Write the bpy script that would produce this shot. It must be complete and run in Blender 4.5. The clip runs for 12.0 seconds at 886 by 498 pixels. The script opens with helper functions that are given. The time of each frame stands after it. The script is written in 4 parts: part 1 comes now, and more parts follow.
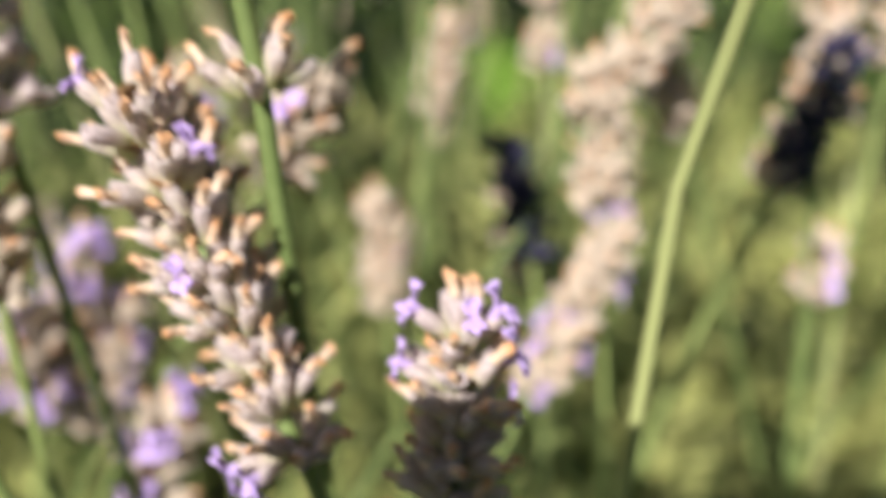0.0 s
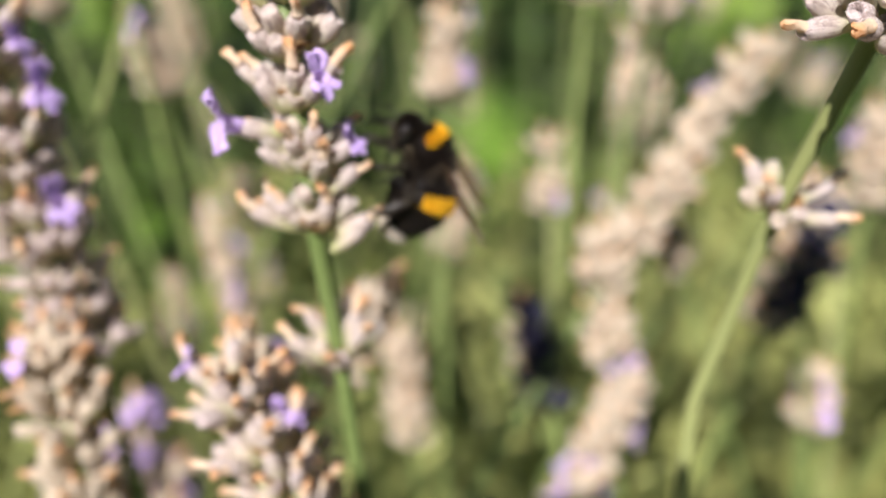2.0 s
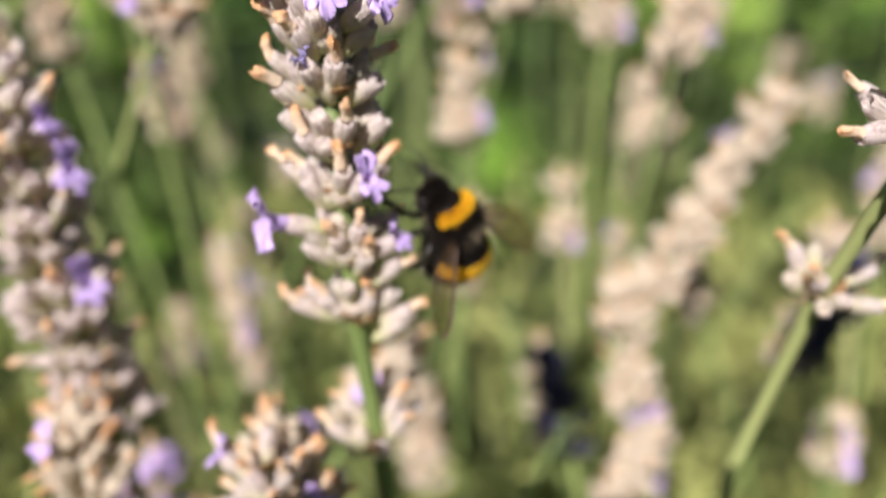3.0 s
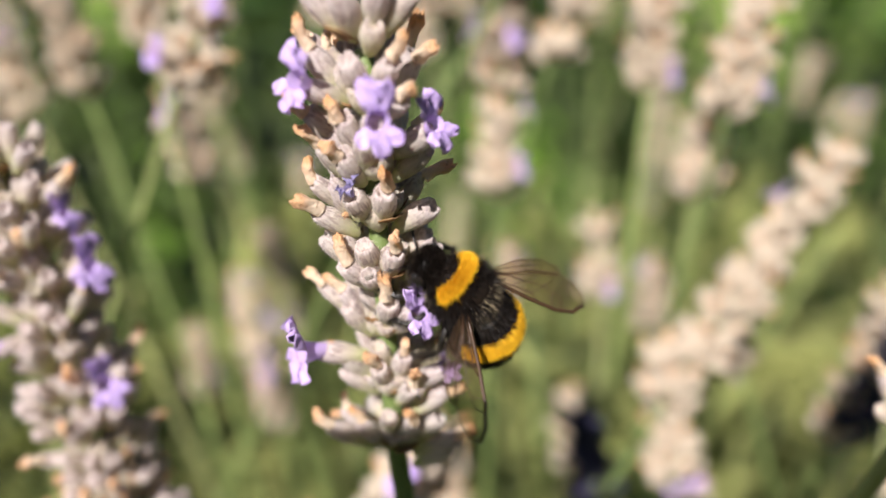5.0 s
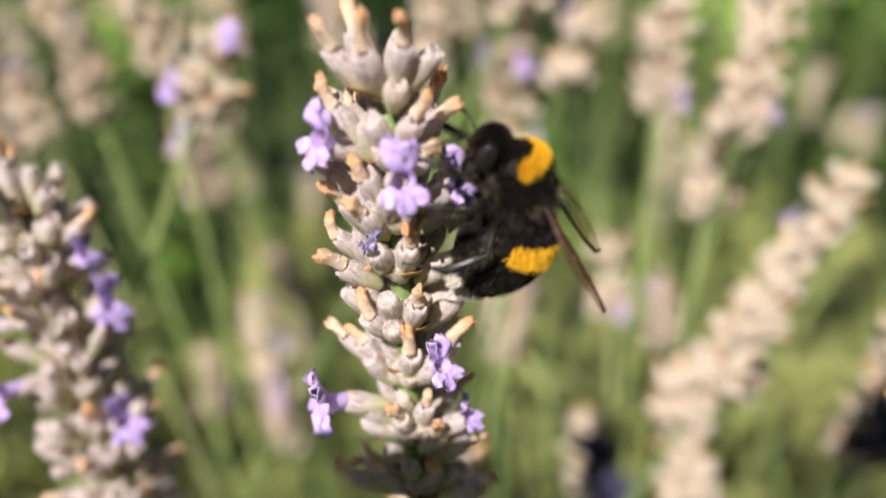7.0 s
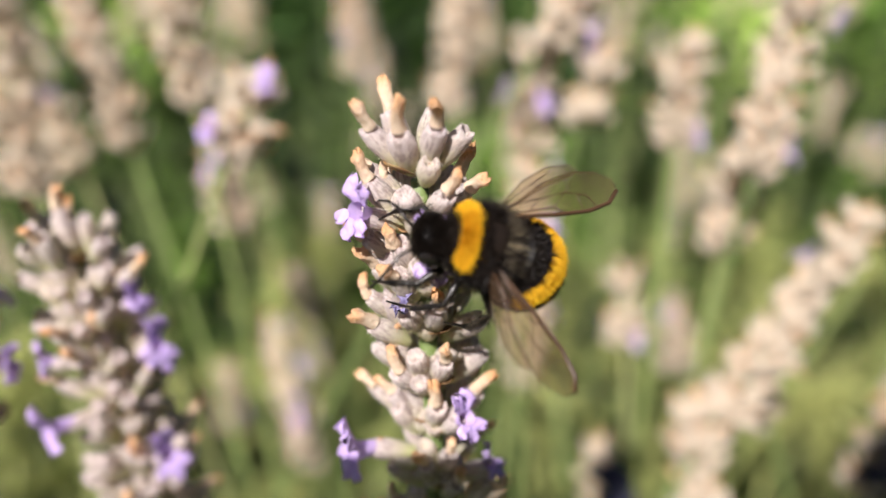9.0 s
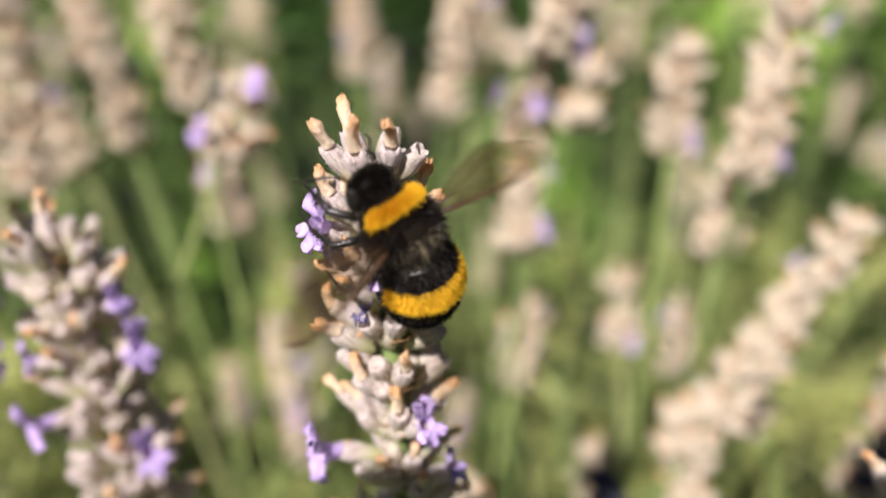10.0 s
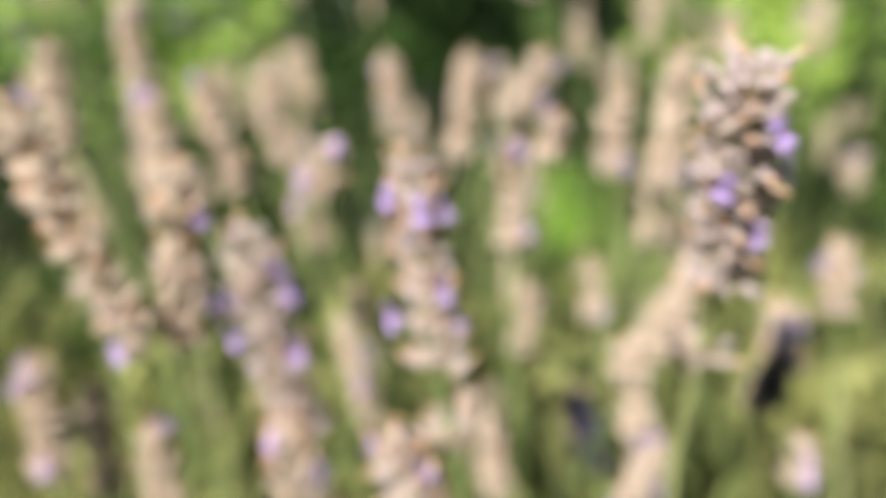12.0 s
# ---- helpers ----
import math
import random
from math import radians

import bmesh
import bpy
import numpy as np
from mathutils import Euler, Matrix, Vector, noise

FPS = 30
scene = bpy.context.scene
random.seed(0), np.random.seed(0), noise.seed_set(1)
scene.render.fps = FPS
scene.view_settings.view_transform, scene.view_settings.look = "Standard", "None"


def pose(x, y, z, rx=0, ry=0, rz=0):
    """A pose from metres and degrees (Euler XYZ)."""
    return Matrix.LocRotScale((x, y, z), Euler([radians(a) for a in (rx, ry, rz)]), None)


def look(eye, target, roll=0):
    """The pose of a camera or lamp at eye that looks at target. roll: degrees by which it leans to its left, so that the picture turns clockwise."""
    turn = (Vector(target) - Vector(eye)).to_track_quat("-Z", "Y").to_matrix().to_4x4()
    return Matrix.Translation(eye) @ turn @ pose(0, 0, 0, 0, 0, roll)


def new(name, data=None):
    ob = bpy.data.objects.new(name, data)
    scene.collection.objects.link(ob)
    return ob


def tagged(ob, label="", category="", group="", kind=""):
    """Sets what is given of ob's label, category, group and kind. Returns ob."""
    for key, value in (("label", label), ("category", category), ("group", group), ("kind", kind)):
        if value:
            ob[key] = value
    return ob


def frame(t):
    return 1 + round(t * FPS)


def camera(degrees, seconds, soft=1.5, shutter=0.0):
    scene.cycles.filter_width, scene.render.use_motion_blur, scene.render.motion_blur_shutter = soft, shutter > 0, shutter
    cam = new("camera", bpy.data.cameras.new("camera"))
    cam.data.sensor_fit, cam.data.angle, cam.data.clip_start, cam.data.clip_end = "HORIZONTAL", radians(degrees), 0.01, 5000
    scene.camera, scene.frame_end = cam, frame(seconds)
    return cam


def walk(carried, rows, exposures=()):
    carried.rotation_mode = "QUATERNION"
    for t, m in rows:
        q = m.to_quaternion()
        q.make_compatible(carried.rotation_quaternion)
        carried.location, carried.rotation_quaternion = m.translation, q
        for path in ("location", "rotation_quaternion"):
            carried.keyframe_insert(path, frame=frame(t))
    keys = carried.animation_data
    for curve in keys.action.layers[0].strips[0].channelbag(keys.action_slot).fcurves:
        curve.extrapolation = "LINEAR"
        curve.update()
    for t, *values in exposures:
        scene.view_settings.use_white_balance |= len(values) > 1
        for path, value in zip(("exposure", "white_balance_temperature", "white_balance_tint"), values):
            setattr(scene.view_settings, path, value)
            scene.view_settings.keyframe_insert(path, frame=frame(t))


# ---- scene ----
# The view: a close look down into a lavender bush, with shallow focus on one spike.
cam = camera(60.0, 12.0, shutter=0.5)
cam.data.dof.use_dof = True
cam.data.dof.focus_distance = 0.0620
cam.data.dof.aperture_fstop = 10.4
PATH = [
    (0, 0.01680, -0.07712, 0.48021, 0.29, -24.49, 0.79),
    (0.5, 0.00785, -0.08232, 0.49385, 0.01, -23.50, -1.06),
    (1, 0.00913, -0.08299, 0.50190, 0.34, -22.25, -0.67),
    (1.5, 0.00813, -0.08107, 0.50904, -0.72, -21.98, -0.81),
    (2, 0.00855, -0.07959, 0.50843, -0.97, -21.72, -0.81),
    (2.5, 0.00456, -0.07858, 0.51040, -1.14, -21.60, -0.86),
    (3, 0.00425, -0.07493, 0.51619, -1.20, -21.24, -1.05),
    (5, 0.00016, -0.06291, 0.52507, -0.30, -21.67, -0.30),
    (5.5, 0.00000, -0.06295, 0.52543, -0.00, -22.00, -0.00),
    (6, -0.00040, -0.06326, 0.52277, 0.16, -21.57, -0.18),
    (6.5, -0.00339, -0.06394, 0.52287, 0.10, -21.07, -0.62),
    (7, -0.00082, -0.06258, 0.52767, 0.24, -20.65, -0.96),
    (9, -0.00308, -0.06523, 0.53352, 1.06, -19.97, -0.60),
    (9.5, -0.00250, -0.06556, 0.53306, 1.14, -20.00, -0.81),
    (10, 0.00183, -0.06605, 0.53475, 2.35, -20.10, -0.55),
    (10.2, 0.00281, -0.06552, 0.53609, 3.02, -20.30, -0.51),
    (10.5, 0.00057, -0.06559, 0.53501, 2.37, -19.88, -1.54),
    (11, -0.00022, -0.06857, 0.53535, 2.47, -19.04, -2.09),
    (11.5, 0.00205, -0.07676, 0.54521, 3.92, -18.40, -2.28),
    (11.8, 0.00715, -0.10952, 0.54787, 5.37, -16.89, -4.33),
    (12, 0.01051, -0.14150, 0.54783, 5.05, -16.67, -4.39),
]


def eye_pose(x, y, z, yaw, pitch, roll):
    return pose(x, y, z, 90 + pitch, 0, yaw) @ pose(0, 0, 0, 0, 0, roll)


walk(cam, [(t, eye_pose(*p)) for t, *p in PATH], [(0.0, 0.86), (3.0, 0.80), (7.0, 0.79), (9.5, 0.82), (12.0, 0.85)])

# ---- light ----
SUN = Vector((-0.30, -0.69, 0.67)).normalized()
world = bpy.data.worlds.new("sky")
scene.world = world
world.use_nodes = True
sky = world.node_tree.nodes.new("ShaderNodeTexSky")
sky.sky_type = "NISHITA"
sky.sun_disc = False
sky.sun_elevation = math.asin(SUN.z)
sky.sun_rotation = math.atan2(SUN.x, SUN.y)
world.node_tree.links.new(sky.outputs[0], world.node_tree.nodes["Background"].inputs[0])
world.node_tree.nodes["Background"].inputs[1].default_value = 0.037
sun = new("sun", bpy.data.lights.new("sun", "SUN"))
sun.data.energy, sun.data.angle, sun.data.color = 5.0, radians(0.53), (1.0, 0.93, 0.92)
sun.matrix_world = look((0, 0, 3), Vector((0, 0, 3)) - SUN)


# ---- materials ----
class Mat:
    """A node material in the making."""

    def __init__(self, name, rough=0.7, spec=0.4):
        self.m = bpy.data.materials.new(name)
        self.m.use_nodes = True
        self.t = self.m.node_tree
        self.b = self.t.nodes["Principled BSDF"]
        self.b.inputs["Roughness"].default_value = rough
        self.b.inputs["Specular IOR Level"].default_value = spec
        self.co = self.t.nodes.new("ShaderNodeTexCoord").outputs["Object"]

    def node(self, kind, **inputs):
        n = self.t.nodes.new(kind)
        for k, v in inputs.items():
            self.put(n.inputs[k.replace("_", " ")], v)
        return n

    def put(self, socket, v):
        if isinstance(v, bpy.types.NodeSocket):
            self.t.links.new(v, socket)
        else:
            socket.default_value = v

    def noise(self, scale, detail=4.0, rough=0.6):
        return self.node("ShaderNodeTexNoise", Vector=self.co, Scale=scale, Detail=detail, Roughness=rough).outputs["Fac"]

    def ramp(self, fac, *stops):
        n = self.node("ShaderNodeValToRGB", Fac=fac)
        while len(n.color_ramp.elements) < len(stops):
            n.color_ramp.elements.new(0.5)
        for e, (at, c) in zip(n.color_ramp.elements, stops):
            e.position, e.color = at, (*c, 1) if len(c) == 3 else c
        return n.outputs["Color"]

    def mix(self, fac, a, b, how="MIX"):
        n = self.t.nodes.new("ShaderNodeMix")
        n.data_type, n.blend_type = "RGBA", how
        self.put(n.inputs[0], fac)
        self.put(n.inputs[6], a if isinstance(a, bpy.types.NodeSocket) else (*a, 1))
        self.put(n.inputs[7], b if isinstance(b, bpy.types.NodeSocket) else (*b, 1))
        return n.outputs[2]

    def maths(self, how, a, b=0.0):
        n = self.t.nodes.new("ShaderNodeMath")
        n.operation = how
        self.put(n.inputs[0], a)
        self.put(n.inputs[1], b)
        return n.outputs[0]

    def chance(self):
        return self.t.nodes.new("ShaderNodeObjectInfo").outputs["Random"]

    def island(self):
        return self.t.nodes.new("ShaderNodeNewGeometry").outputs["Random Per Island"]

    def bump(self, height, strength, distance):
        n = self.node("ShaderNodeBump", Height=height, Strength=strength, Distance=distance)
        self.t.links.new(n.outputs[0], self.b.inputs["Normal"])

    def colour(self, c):
        self.put(self.b.inputs["Base Color"], c if isinstance(c, bpy.types.NodeSocket) else (*c, 1))
        return self

    def thin(self, c, share):
        """Lets some light through a thin leaf or petal."""
        glow = self.node("ShaderNodeBsdfTranslucent", Color=c if isinstance(c, bpy.types.NodeSocket) else (*c, 1))
        both = self.node("ShaderNodeMixShader", Fac=share)
        self.t.links.new(self.b.outputs[0], both.inputs[1])
        self.t.links.new(glow.outputs[0], both.inputs[2])
        self.t.links.new(both.outputs[0], self.t.nodes["Material Output"].inputs["Surface"])
        return self


def calyx_material(name, per_island):
    m = Mat(name, 0.85, 0.25)
    which = m.island() if per_island else m.chance()
    if per_island:
        body = m.ramp(which, (0.0, (0.66, 0.64, 0.40)), (0.3, (0.82, 0.74, 0.52)), (0.65, (0.74, 0.64, 0.50)), (1.0, (0.86, 0.78, 0.54)))
    else:
        body = m.ramp(which, (0.0, (0.68, 0.68, 0.38)), (0.3, (0.83, 0.71, 0.47)), (0.5, (0.72, 0.63, 0.54)), (0.75, (0.86, 0.75, 0.51)), (1.0, (0.77, 0.66, 0.44)))
    if not per_island:
        along = m.node("ShaderNodeSeparateXYZ", Vector=m.co).outputs["Z"]
        up = m.node("ShaderNodeMapRange", Value=along)
        up.inputs[1].default_value, up.inputs[2].default_value = 0.0004, 0.0046
        up = up.outputs[0]
        # greenish yellow at the foot, greyed lilac towards the mouth, brown-violet streaks along the ribs
        body = m.mix(m.ramp(up, (0.10, (0.95, 0.95, 0.95)), (0.70, (0, 0, 0))), body, (0.70, 0.74, 0.30))
        body = m.mix(m.maths("MULTIPLY", up, 0.75), body, (0.78, 0.69, 0.73))
        long = m.node("ShaderNodeMapping", Vector=m.co, Scale=(1.0, 1.0, 0.16)).outputs[0]
        streak = m.node("ShaderNodeTexNoise", Vector=long, Scale=4300.0, Detail=3.0, Roughness=0.55).outputs["Fac"]
        streak = m.ramp(streak, (0.47, (0, 0, 0)), (0.56, (1, 1, 1)))
        patch = m.ramp(m.noise(620.0, 3.0), (0.40, (0.15, 0.15, 0.15)), (0.55, (1, 1, 1)))
        streak = m.maths("MULTIPLY", m.maths("MULTIPLY", streak, patch), m.ramp(up, (0.15, (0.1, 0.1, 0.1)), (0.65, (0.75, 0.75, 0.75))))
        body = m.mix(streak, body, (0.32, 0.22, 0.21))
    else:
        body = m.mix(m.maths("MULTIPLY", m.noise(420.0), 0.4), body, (0.56, 0.46, 0.38))
    grain = m.noise(2600.0, 5.0, 0.7)
    body = m.mix(m.ramp(grain, (0.42, (0, 0, 0)), (0.78, (0.5, 0.5, 0.5))), body, (0.86, 0.78, 0.64) if per_island else (0.84, 0.76, 0.62))
    body = m.mix(m.ramp(m.noise(1100.0, 3.0), (0.45, (0, 0, 0)), (0.75, (0.3, 0.3, 0.3))), body, (0.56, 0.42, 0.36))
    m.colour(body)
    m.bump(grain, 0.9, 0.00022)
    m.b.inputs["Sheen Weight"].default_value = 0.35
    m.b.inputs["Sheen Roughness"].default_value = 0.5
    return m.thin(body, 0.42).m


def dried_material(name, per_island):
    m = Mat(name, 0.8, 0.2)
    which = m.island() if per_island else m.chance()
    c = m.ramp(which, (0.0, (0.82, 0.50, 0.26)), (0.3, (0.88, 0.66, 0.44)), (0.65, (0.90, 0.75, 0.57)), (1.0, (0.78, 0.43, 0.20)))
    c = m.mix(m.ramp(m.noise(1300.0, 5.0), (0.35, (0, 0, 0)), (0.7, (0.8, 0.8, 0.8))), c, (0.88, 0.70, 0.50))
    if not per_island:
        # bleached tube, rusty crumpled end, a few brown veins
        along = m.node("ShaderNodeSeparateXYZ", Vector=m.co).outputs["Z"]
        up = m.node("ShaderNodeMapRange", Value=m.maths("ADD", along, m.maths("MULTIPLY", m.noise(900.0, 3.0), 0.0016)))
        up.inputs[1].default_value, up.inputs[2].default_value = 0.0018, 0.0031
        rust = m.mix(0.6, c, (0.74, 0.36, 0.12))
        c = m.mix(up.outputs[0], m.mix(0.6, c, (0.89, 0.75, 0.58)), rust)
        vein = m.ramp(m.noise(2100.0, 4.0), (0.58, (0, 0, 0)), (0.68, (0.7, 0.7, 0.7)))
        c = m.mix(m.maths("MULTIPLY", vein, m.ramp(up.outputs[0], (0.0, (0.2, 0.2, 0.2)), (0.8, (0.9, 0.9, 0.9)))), c, (0.30, 0.12, 0.05))
    m.colour(c)
    m.bump(m.noise(2600.0, 6.0), 1.0, 0.0003)
    return m.thin(c, 0.34).m


def petal_material():
    m = Mat("lilac_petal", 0.6, 0.3)
    c = m.ramp(m.noise(650.0, 3.0), (0.3, (0.56, 0.41, 0.78)), (0.55, (0.70, 0.54, 0.88)), (0.8, (0.81, 0.67, 0.93)))
    c = m.mix(m.maths("MULTIPLY", m.chance(), 0.35), c, (0.72, 0.54, 0.88))
    m.colour(c)
    m.bump(m.noise(2400.0), 0.5, 0.0001)
    return m.thin(c, 0.35).m


def withered_material():
    m = Mat("withered_petal", 0.8, 0.2)
    c = m.ramp(m.noise(1500.0, 4.0), (0.3, (0.10, 0.09, 0.20)), (0.55, (0.32, 0.28, 0.48)), (0.8, (0.66, 0.60, 0.66)))
    m.colour(c)
    return m.thin(c, 0.2).m


def bract_material():
    m = Mat("papery_bract", 0.75, 0.3)
    c = m.ramp(m.noise(700.0, 4.0), (0.3, (0.16, 0.09, 0.045)), (0.6, (0.34, 0.20, 0.09)), (0.8, (0.46, 0.33, 0.16)))
    m.colour(c)
    return m.thin(c, 0.2).m


def shaded_cup_material():
    m = Mat("shaded_cup", 0.8, 0.2)
    # bluish near-black: the shade on a spike, put into its colour
    m.colour(m.mix(m.maths("MULTIPLY", m.noise(900.0), 0.5), m.ramp(m.island(), (0.0, (0.012, 0.014, 0.030)), (1.0, (0.055, 0.045, 0.10))), (0.02, 0.03, 0.03)))
    return m.m


def stem_material():
    m = Mat("green_stem", 0.55, 0.4)
    c = m.ramp(m.chance(), (0.0, (0.06, 0.10, 0.02)), (0.4, (0.12, 0.18, 0.05)), (0.75, (0.22, 0.28, 0.08)), (1.0, (0.34, 0.34, 0.15)))
    c = m.mix(m.maths("MULTIPLY", m.noise(500.0, 4.0), 0.5), c, (0.29, 0.36, 0.13))
    m.colour(c)
    m.bump(m.noise(2500.0), 0.5, 0.0001)
    return m.m


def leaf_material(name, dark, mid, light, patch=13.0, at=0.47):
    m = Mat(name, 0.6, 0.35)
    # near-black leaves imitate shaded gaps; the pale noise patches imitate sunlit clumps
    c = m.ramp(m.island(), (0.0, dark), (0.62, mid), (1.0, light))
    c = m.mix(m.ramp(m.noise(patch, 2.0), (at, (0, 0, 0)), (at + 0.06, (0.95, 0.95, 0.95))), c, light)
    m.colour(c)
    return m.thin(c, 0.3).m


def fur_material(name, low, high, rough=0.6):
    m = Mat(name, rough, 0.15)
    m.colour(m.ramp(m.island(), (0.0, low), (1.0, high)))
    return m.m


CALYX, CALYX_FAR = calyx_material("lavender_calyx", False), calyx_material("lavender_calyx_mass", True)
DRIED, DRIED_FAR = dried_material("dried_corolla", False), dried_material("dried_corolla_mass", True)
PETAL, WITHERED, BRACT = petal_material(), withered_material(), bract_material()
STEM, SHADED_CUP = stem_material(), shaded_cup_material()
# Leaf tones with the bush's shade and sunlight painted in.
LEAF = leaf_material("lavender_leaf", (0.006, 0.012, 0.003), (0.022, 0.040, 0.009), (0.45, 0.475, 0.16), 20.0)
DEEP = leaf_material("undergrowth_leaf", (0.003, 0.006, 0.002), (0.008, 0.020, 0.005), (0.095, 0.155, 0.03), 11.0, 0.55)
# Shrub leaves with sunlight put into their colour.
SHRUB_LIT = leaf_material("lit_shrub_leaf", (0.06, 0.13, 0.02), (0.20, 0.38, 0.06), (0.42, 0.58, 0.12), 3.0)
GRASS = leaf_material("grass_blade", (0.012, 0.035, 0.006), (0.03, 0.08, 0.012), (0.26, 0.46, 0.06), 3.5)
# Shrub leaves with deep shade put into their colour.
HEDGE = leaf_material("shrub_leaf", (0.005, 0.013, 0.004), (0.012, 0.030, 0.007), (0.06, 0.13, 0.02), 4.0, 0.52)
BLACK_FUR = fur_material("black_fur", (0.003, 0.0024, 0.002), (0.016, 0.011, 0.008), 0.5)
YELLOW_FUR = fur_material("yellow_fur", (0.60, 0.29, 0.008), (0.98, 0.62, 0.035))
WHITE_FUR = fur_material("white_fur", (0.60, 0.52, 0.42), (0.88, 0.82, 0.72))
GREY_FUR = fur_material("grey_brown_fur", (0.10, 0.08, 0.05), (0.36, 0.29, 0.18))


def shell_material():
    m = Mat("black_chitin", 0.32, 0.5)
    m.colour(m.ramp(m.noise(800.0), (0.3, (0.004, 0.0035, 0.003)), (0.8, (0.016, 0.012, 0.009))))
    m.bump(m.noise(5000.0), 0.3, 0.00005)
    return m.m


def eye_material():
    m = Mat("compound_eye", 0.12, 0.6)
    m.colour(m.ramp(m.noise(500.0), (0.3, (0.004, 0.004, 0.004)), (0.8, (0.02, 0.016, 0.014))))
    v = m.node("ShaderNodeTexVoronoi", Vector=m.co, Scale=14000.0)
    m.bump(v.outputs["Distance"], 0.15, 0.00001)
    return m.m


def wing_material():
    m = Mat("wing_membrane", 0.25, 0.6)
    m.colour(m.ramp(m.noise(350.0), (0.3, (0.08, 0.05, 0.03)), (0.8, (0.18, 0.12, 0.07))))
    clear = m.node("ShaderNodeBsdfTransparent", Color=(0.80, 0.74, 0.62, 1))
    both = m.node("ShaderNodeMixShader", Fac=0.24)
    m.t.links.new(clear.outputs[0], both.inputs[1])
    m.t.links.new(m.b.outputs[0], both.inputs[2])
    m.t.links.new(both.outputs[0], m.t.nodes["Material Output"].inputs["Surface"])
    return m.m


def vein_material():
    m = Mat("wing_vein", 0.4, 0.5)
    m.colour((0.06, 0.03, 0.014))
    return m.m


def soil_material():
    m = Mat("garden_soil", 0.95, 0.2)
    c = m.ramp(m.noise(9.0, 6.0), (0.3, (0.02, 0.015, 0.010)), (0.7, (0.06, 0.045, 0.03)))
    c = m.mix(m.ramp(m.noise(1.2, 3.0), (0.4, (0, 0, 0)), (0.6, (1, 1, 1))), c, (0.03, 0.05, 0.012))
    m.colour(c)
    m.bump(m.noise(40.0, 6.0), 0.8, 0.01)
    return m.m


SHELL, EYE_BLACK, WING, VEIN, SOIL = shell_material(), eye_material(), wing_material(), vein_material(), soil_material()


# ---- mesh tools ----
class Build:
    """Gathers vertices and faces for one mesh."""

    def __init__(self):
        self.v, self.f, self.k, self.mats = [], [], [], []

    def slot(self, mat):
        if mat not in self.mats:
            self.mats.append(mat)
        return self.mats.index(mat)

    def add(self, verts, faces, mat, m=None):
        n, k = len(self.v), self.slot(mat)
        self.v += [tuple(m @ Vector(p)) for p in verts] if m is not None else [tuple(p) for p in verts]
        self.f += [tuple(i + n for i in face) for face in faces]
        self.k += [k] * len(faces)
        return self

    def mesh(self, name, smooth=True):
        me = bpy.data.meshes.new(name)
        me.from_pydata(self.v, [], self.f)
        for mat in self.mats:
            me.materials.append(mat)
        me.polygons.foreach_set("material_index", self.k)
        me.polygons.foreach_set("use_smooth", [smooth] * len(self.f))
        me.update()
        return me


def rings_to_faces(rings, n, closed_end=True, closed_start=False):
    faces = []
    for a in range(rings - 1):
        for b in range(n):
            c = (b + 1) % n
            faces.append((a * n + b, a * n + c, (a + 1) * n + c, (a + 1) * n + b))
    if closed_end:
        faces.append(tuple((rings - 1) * n + b for b in range(n)))
    if closed_start:
        faces.append(tuple(reversed(range(n))))
    return faces


def tube(build, points, radii, mat, n=6):
    """A round, tapered rod along points."""
    pts = [Vector(p) for p in points]
    verts, side = [], None
    for i, p in enumerate(pts):
        way = (pts[min(i + 1, len(pts) - 1)] - pts[max(i - 1, 0)]).normalized()
        side = way.orthogonal().normalized() if side is None else (side - way * side.dot(way)).normalized()
        other = way.cross(side)
        for b in range(n):
            a = 2 * math.pi * b / n
            verts.append(p + (side * math.cos(a) + other * math.sin(a)) * radii[i])
    build.add(verts, rings_to_faces(len(pts), n, True, True), mat)


def part(name, data, parent, m=None, label=""):
    """One mesh object under a thing or a part."""
    ob = new(name, data)
    ob.parent = parent
    if m is not None:
        ob.matrix_basis = m
    return tagged(ob, label)


def aim(base, way, spin=0.0):
    """A pose at base whose z looks along way."""
    z = Vector(way).normalized()
    x = Vector((1, 0, 0)) if abs(z.x) < 0.95 else Vector((0, 1, 0))
    x = (x - z * x.dot(z)).normalized()
    turn = Matrix((x, z.cross(x), z)).transposed().to_4x4()
    return Matrix.Translation(base) @ turn @ Matrix.Rotation(spin, 4, "Z")


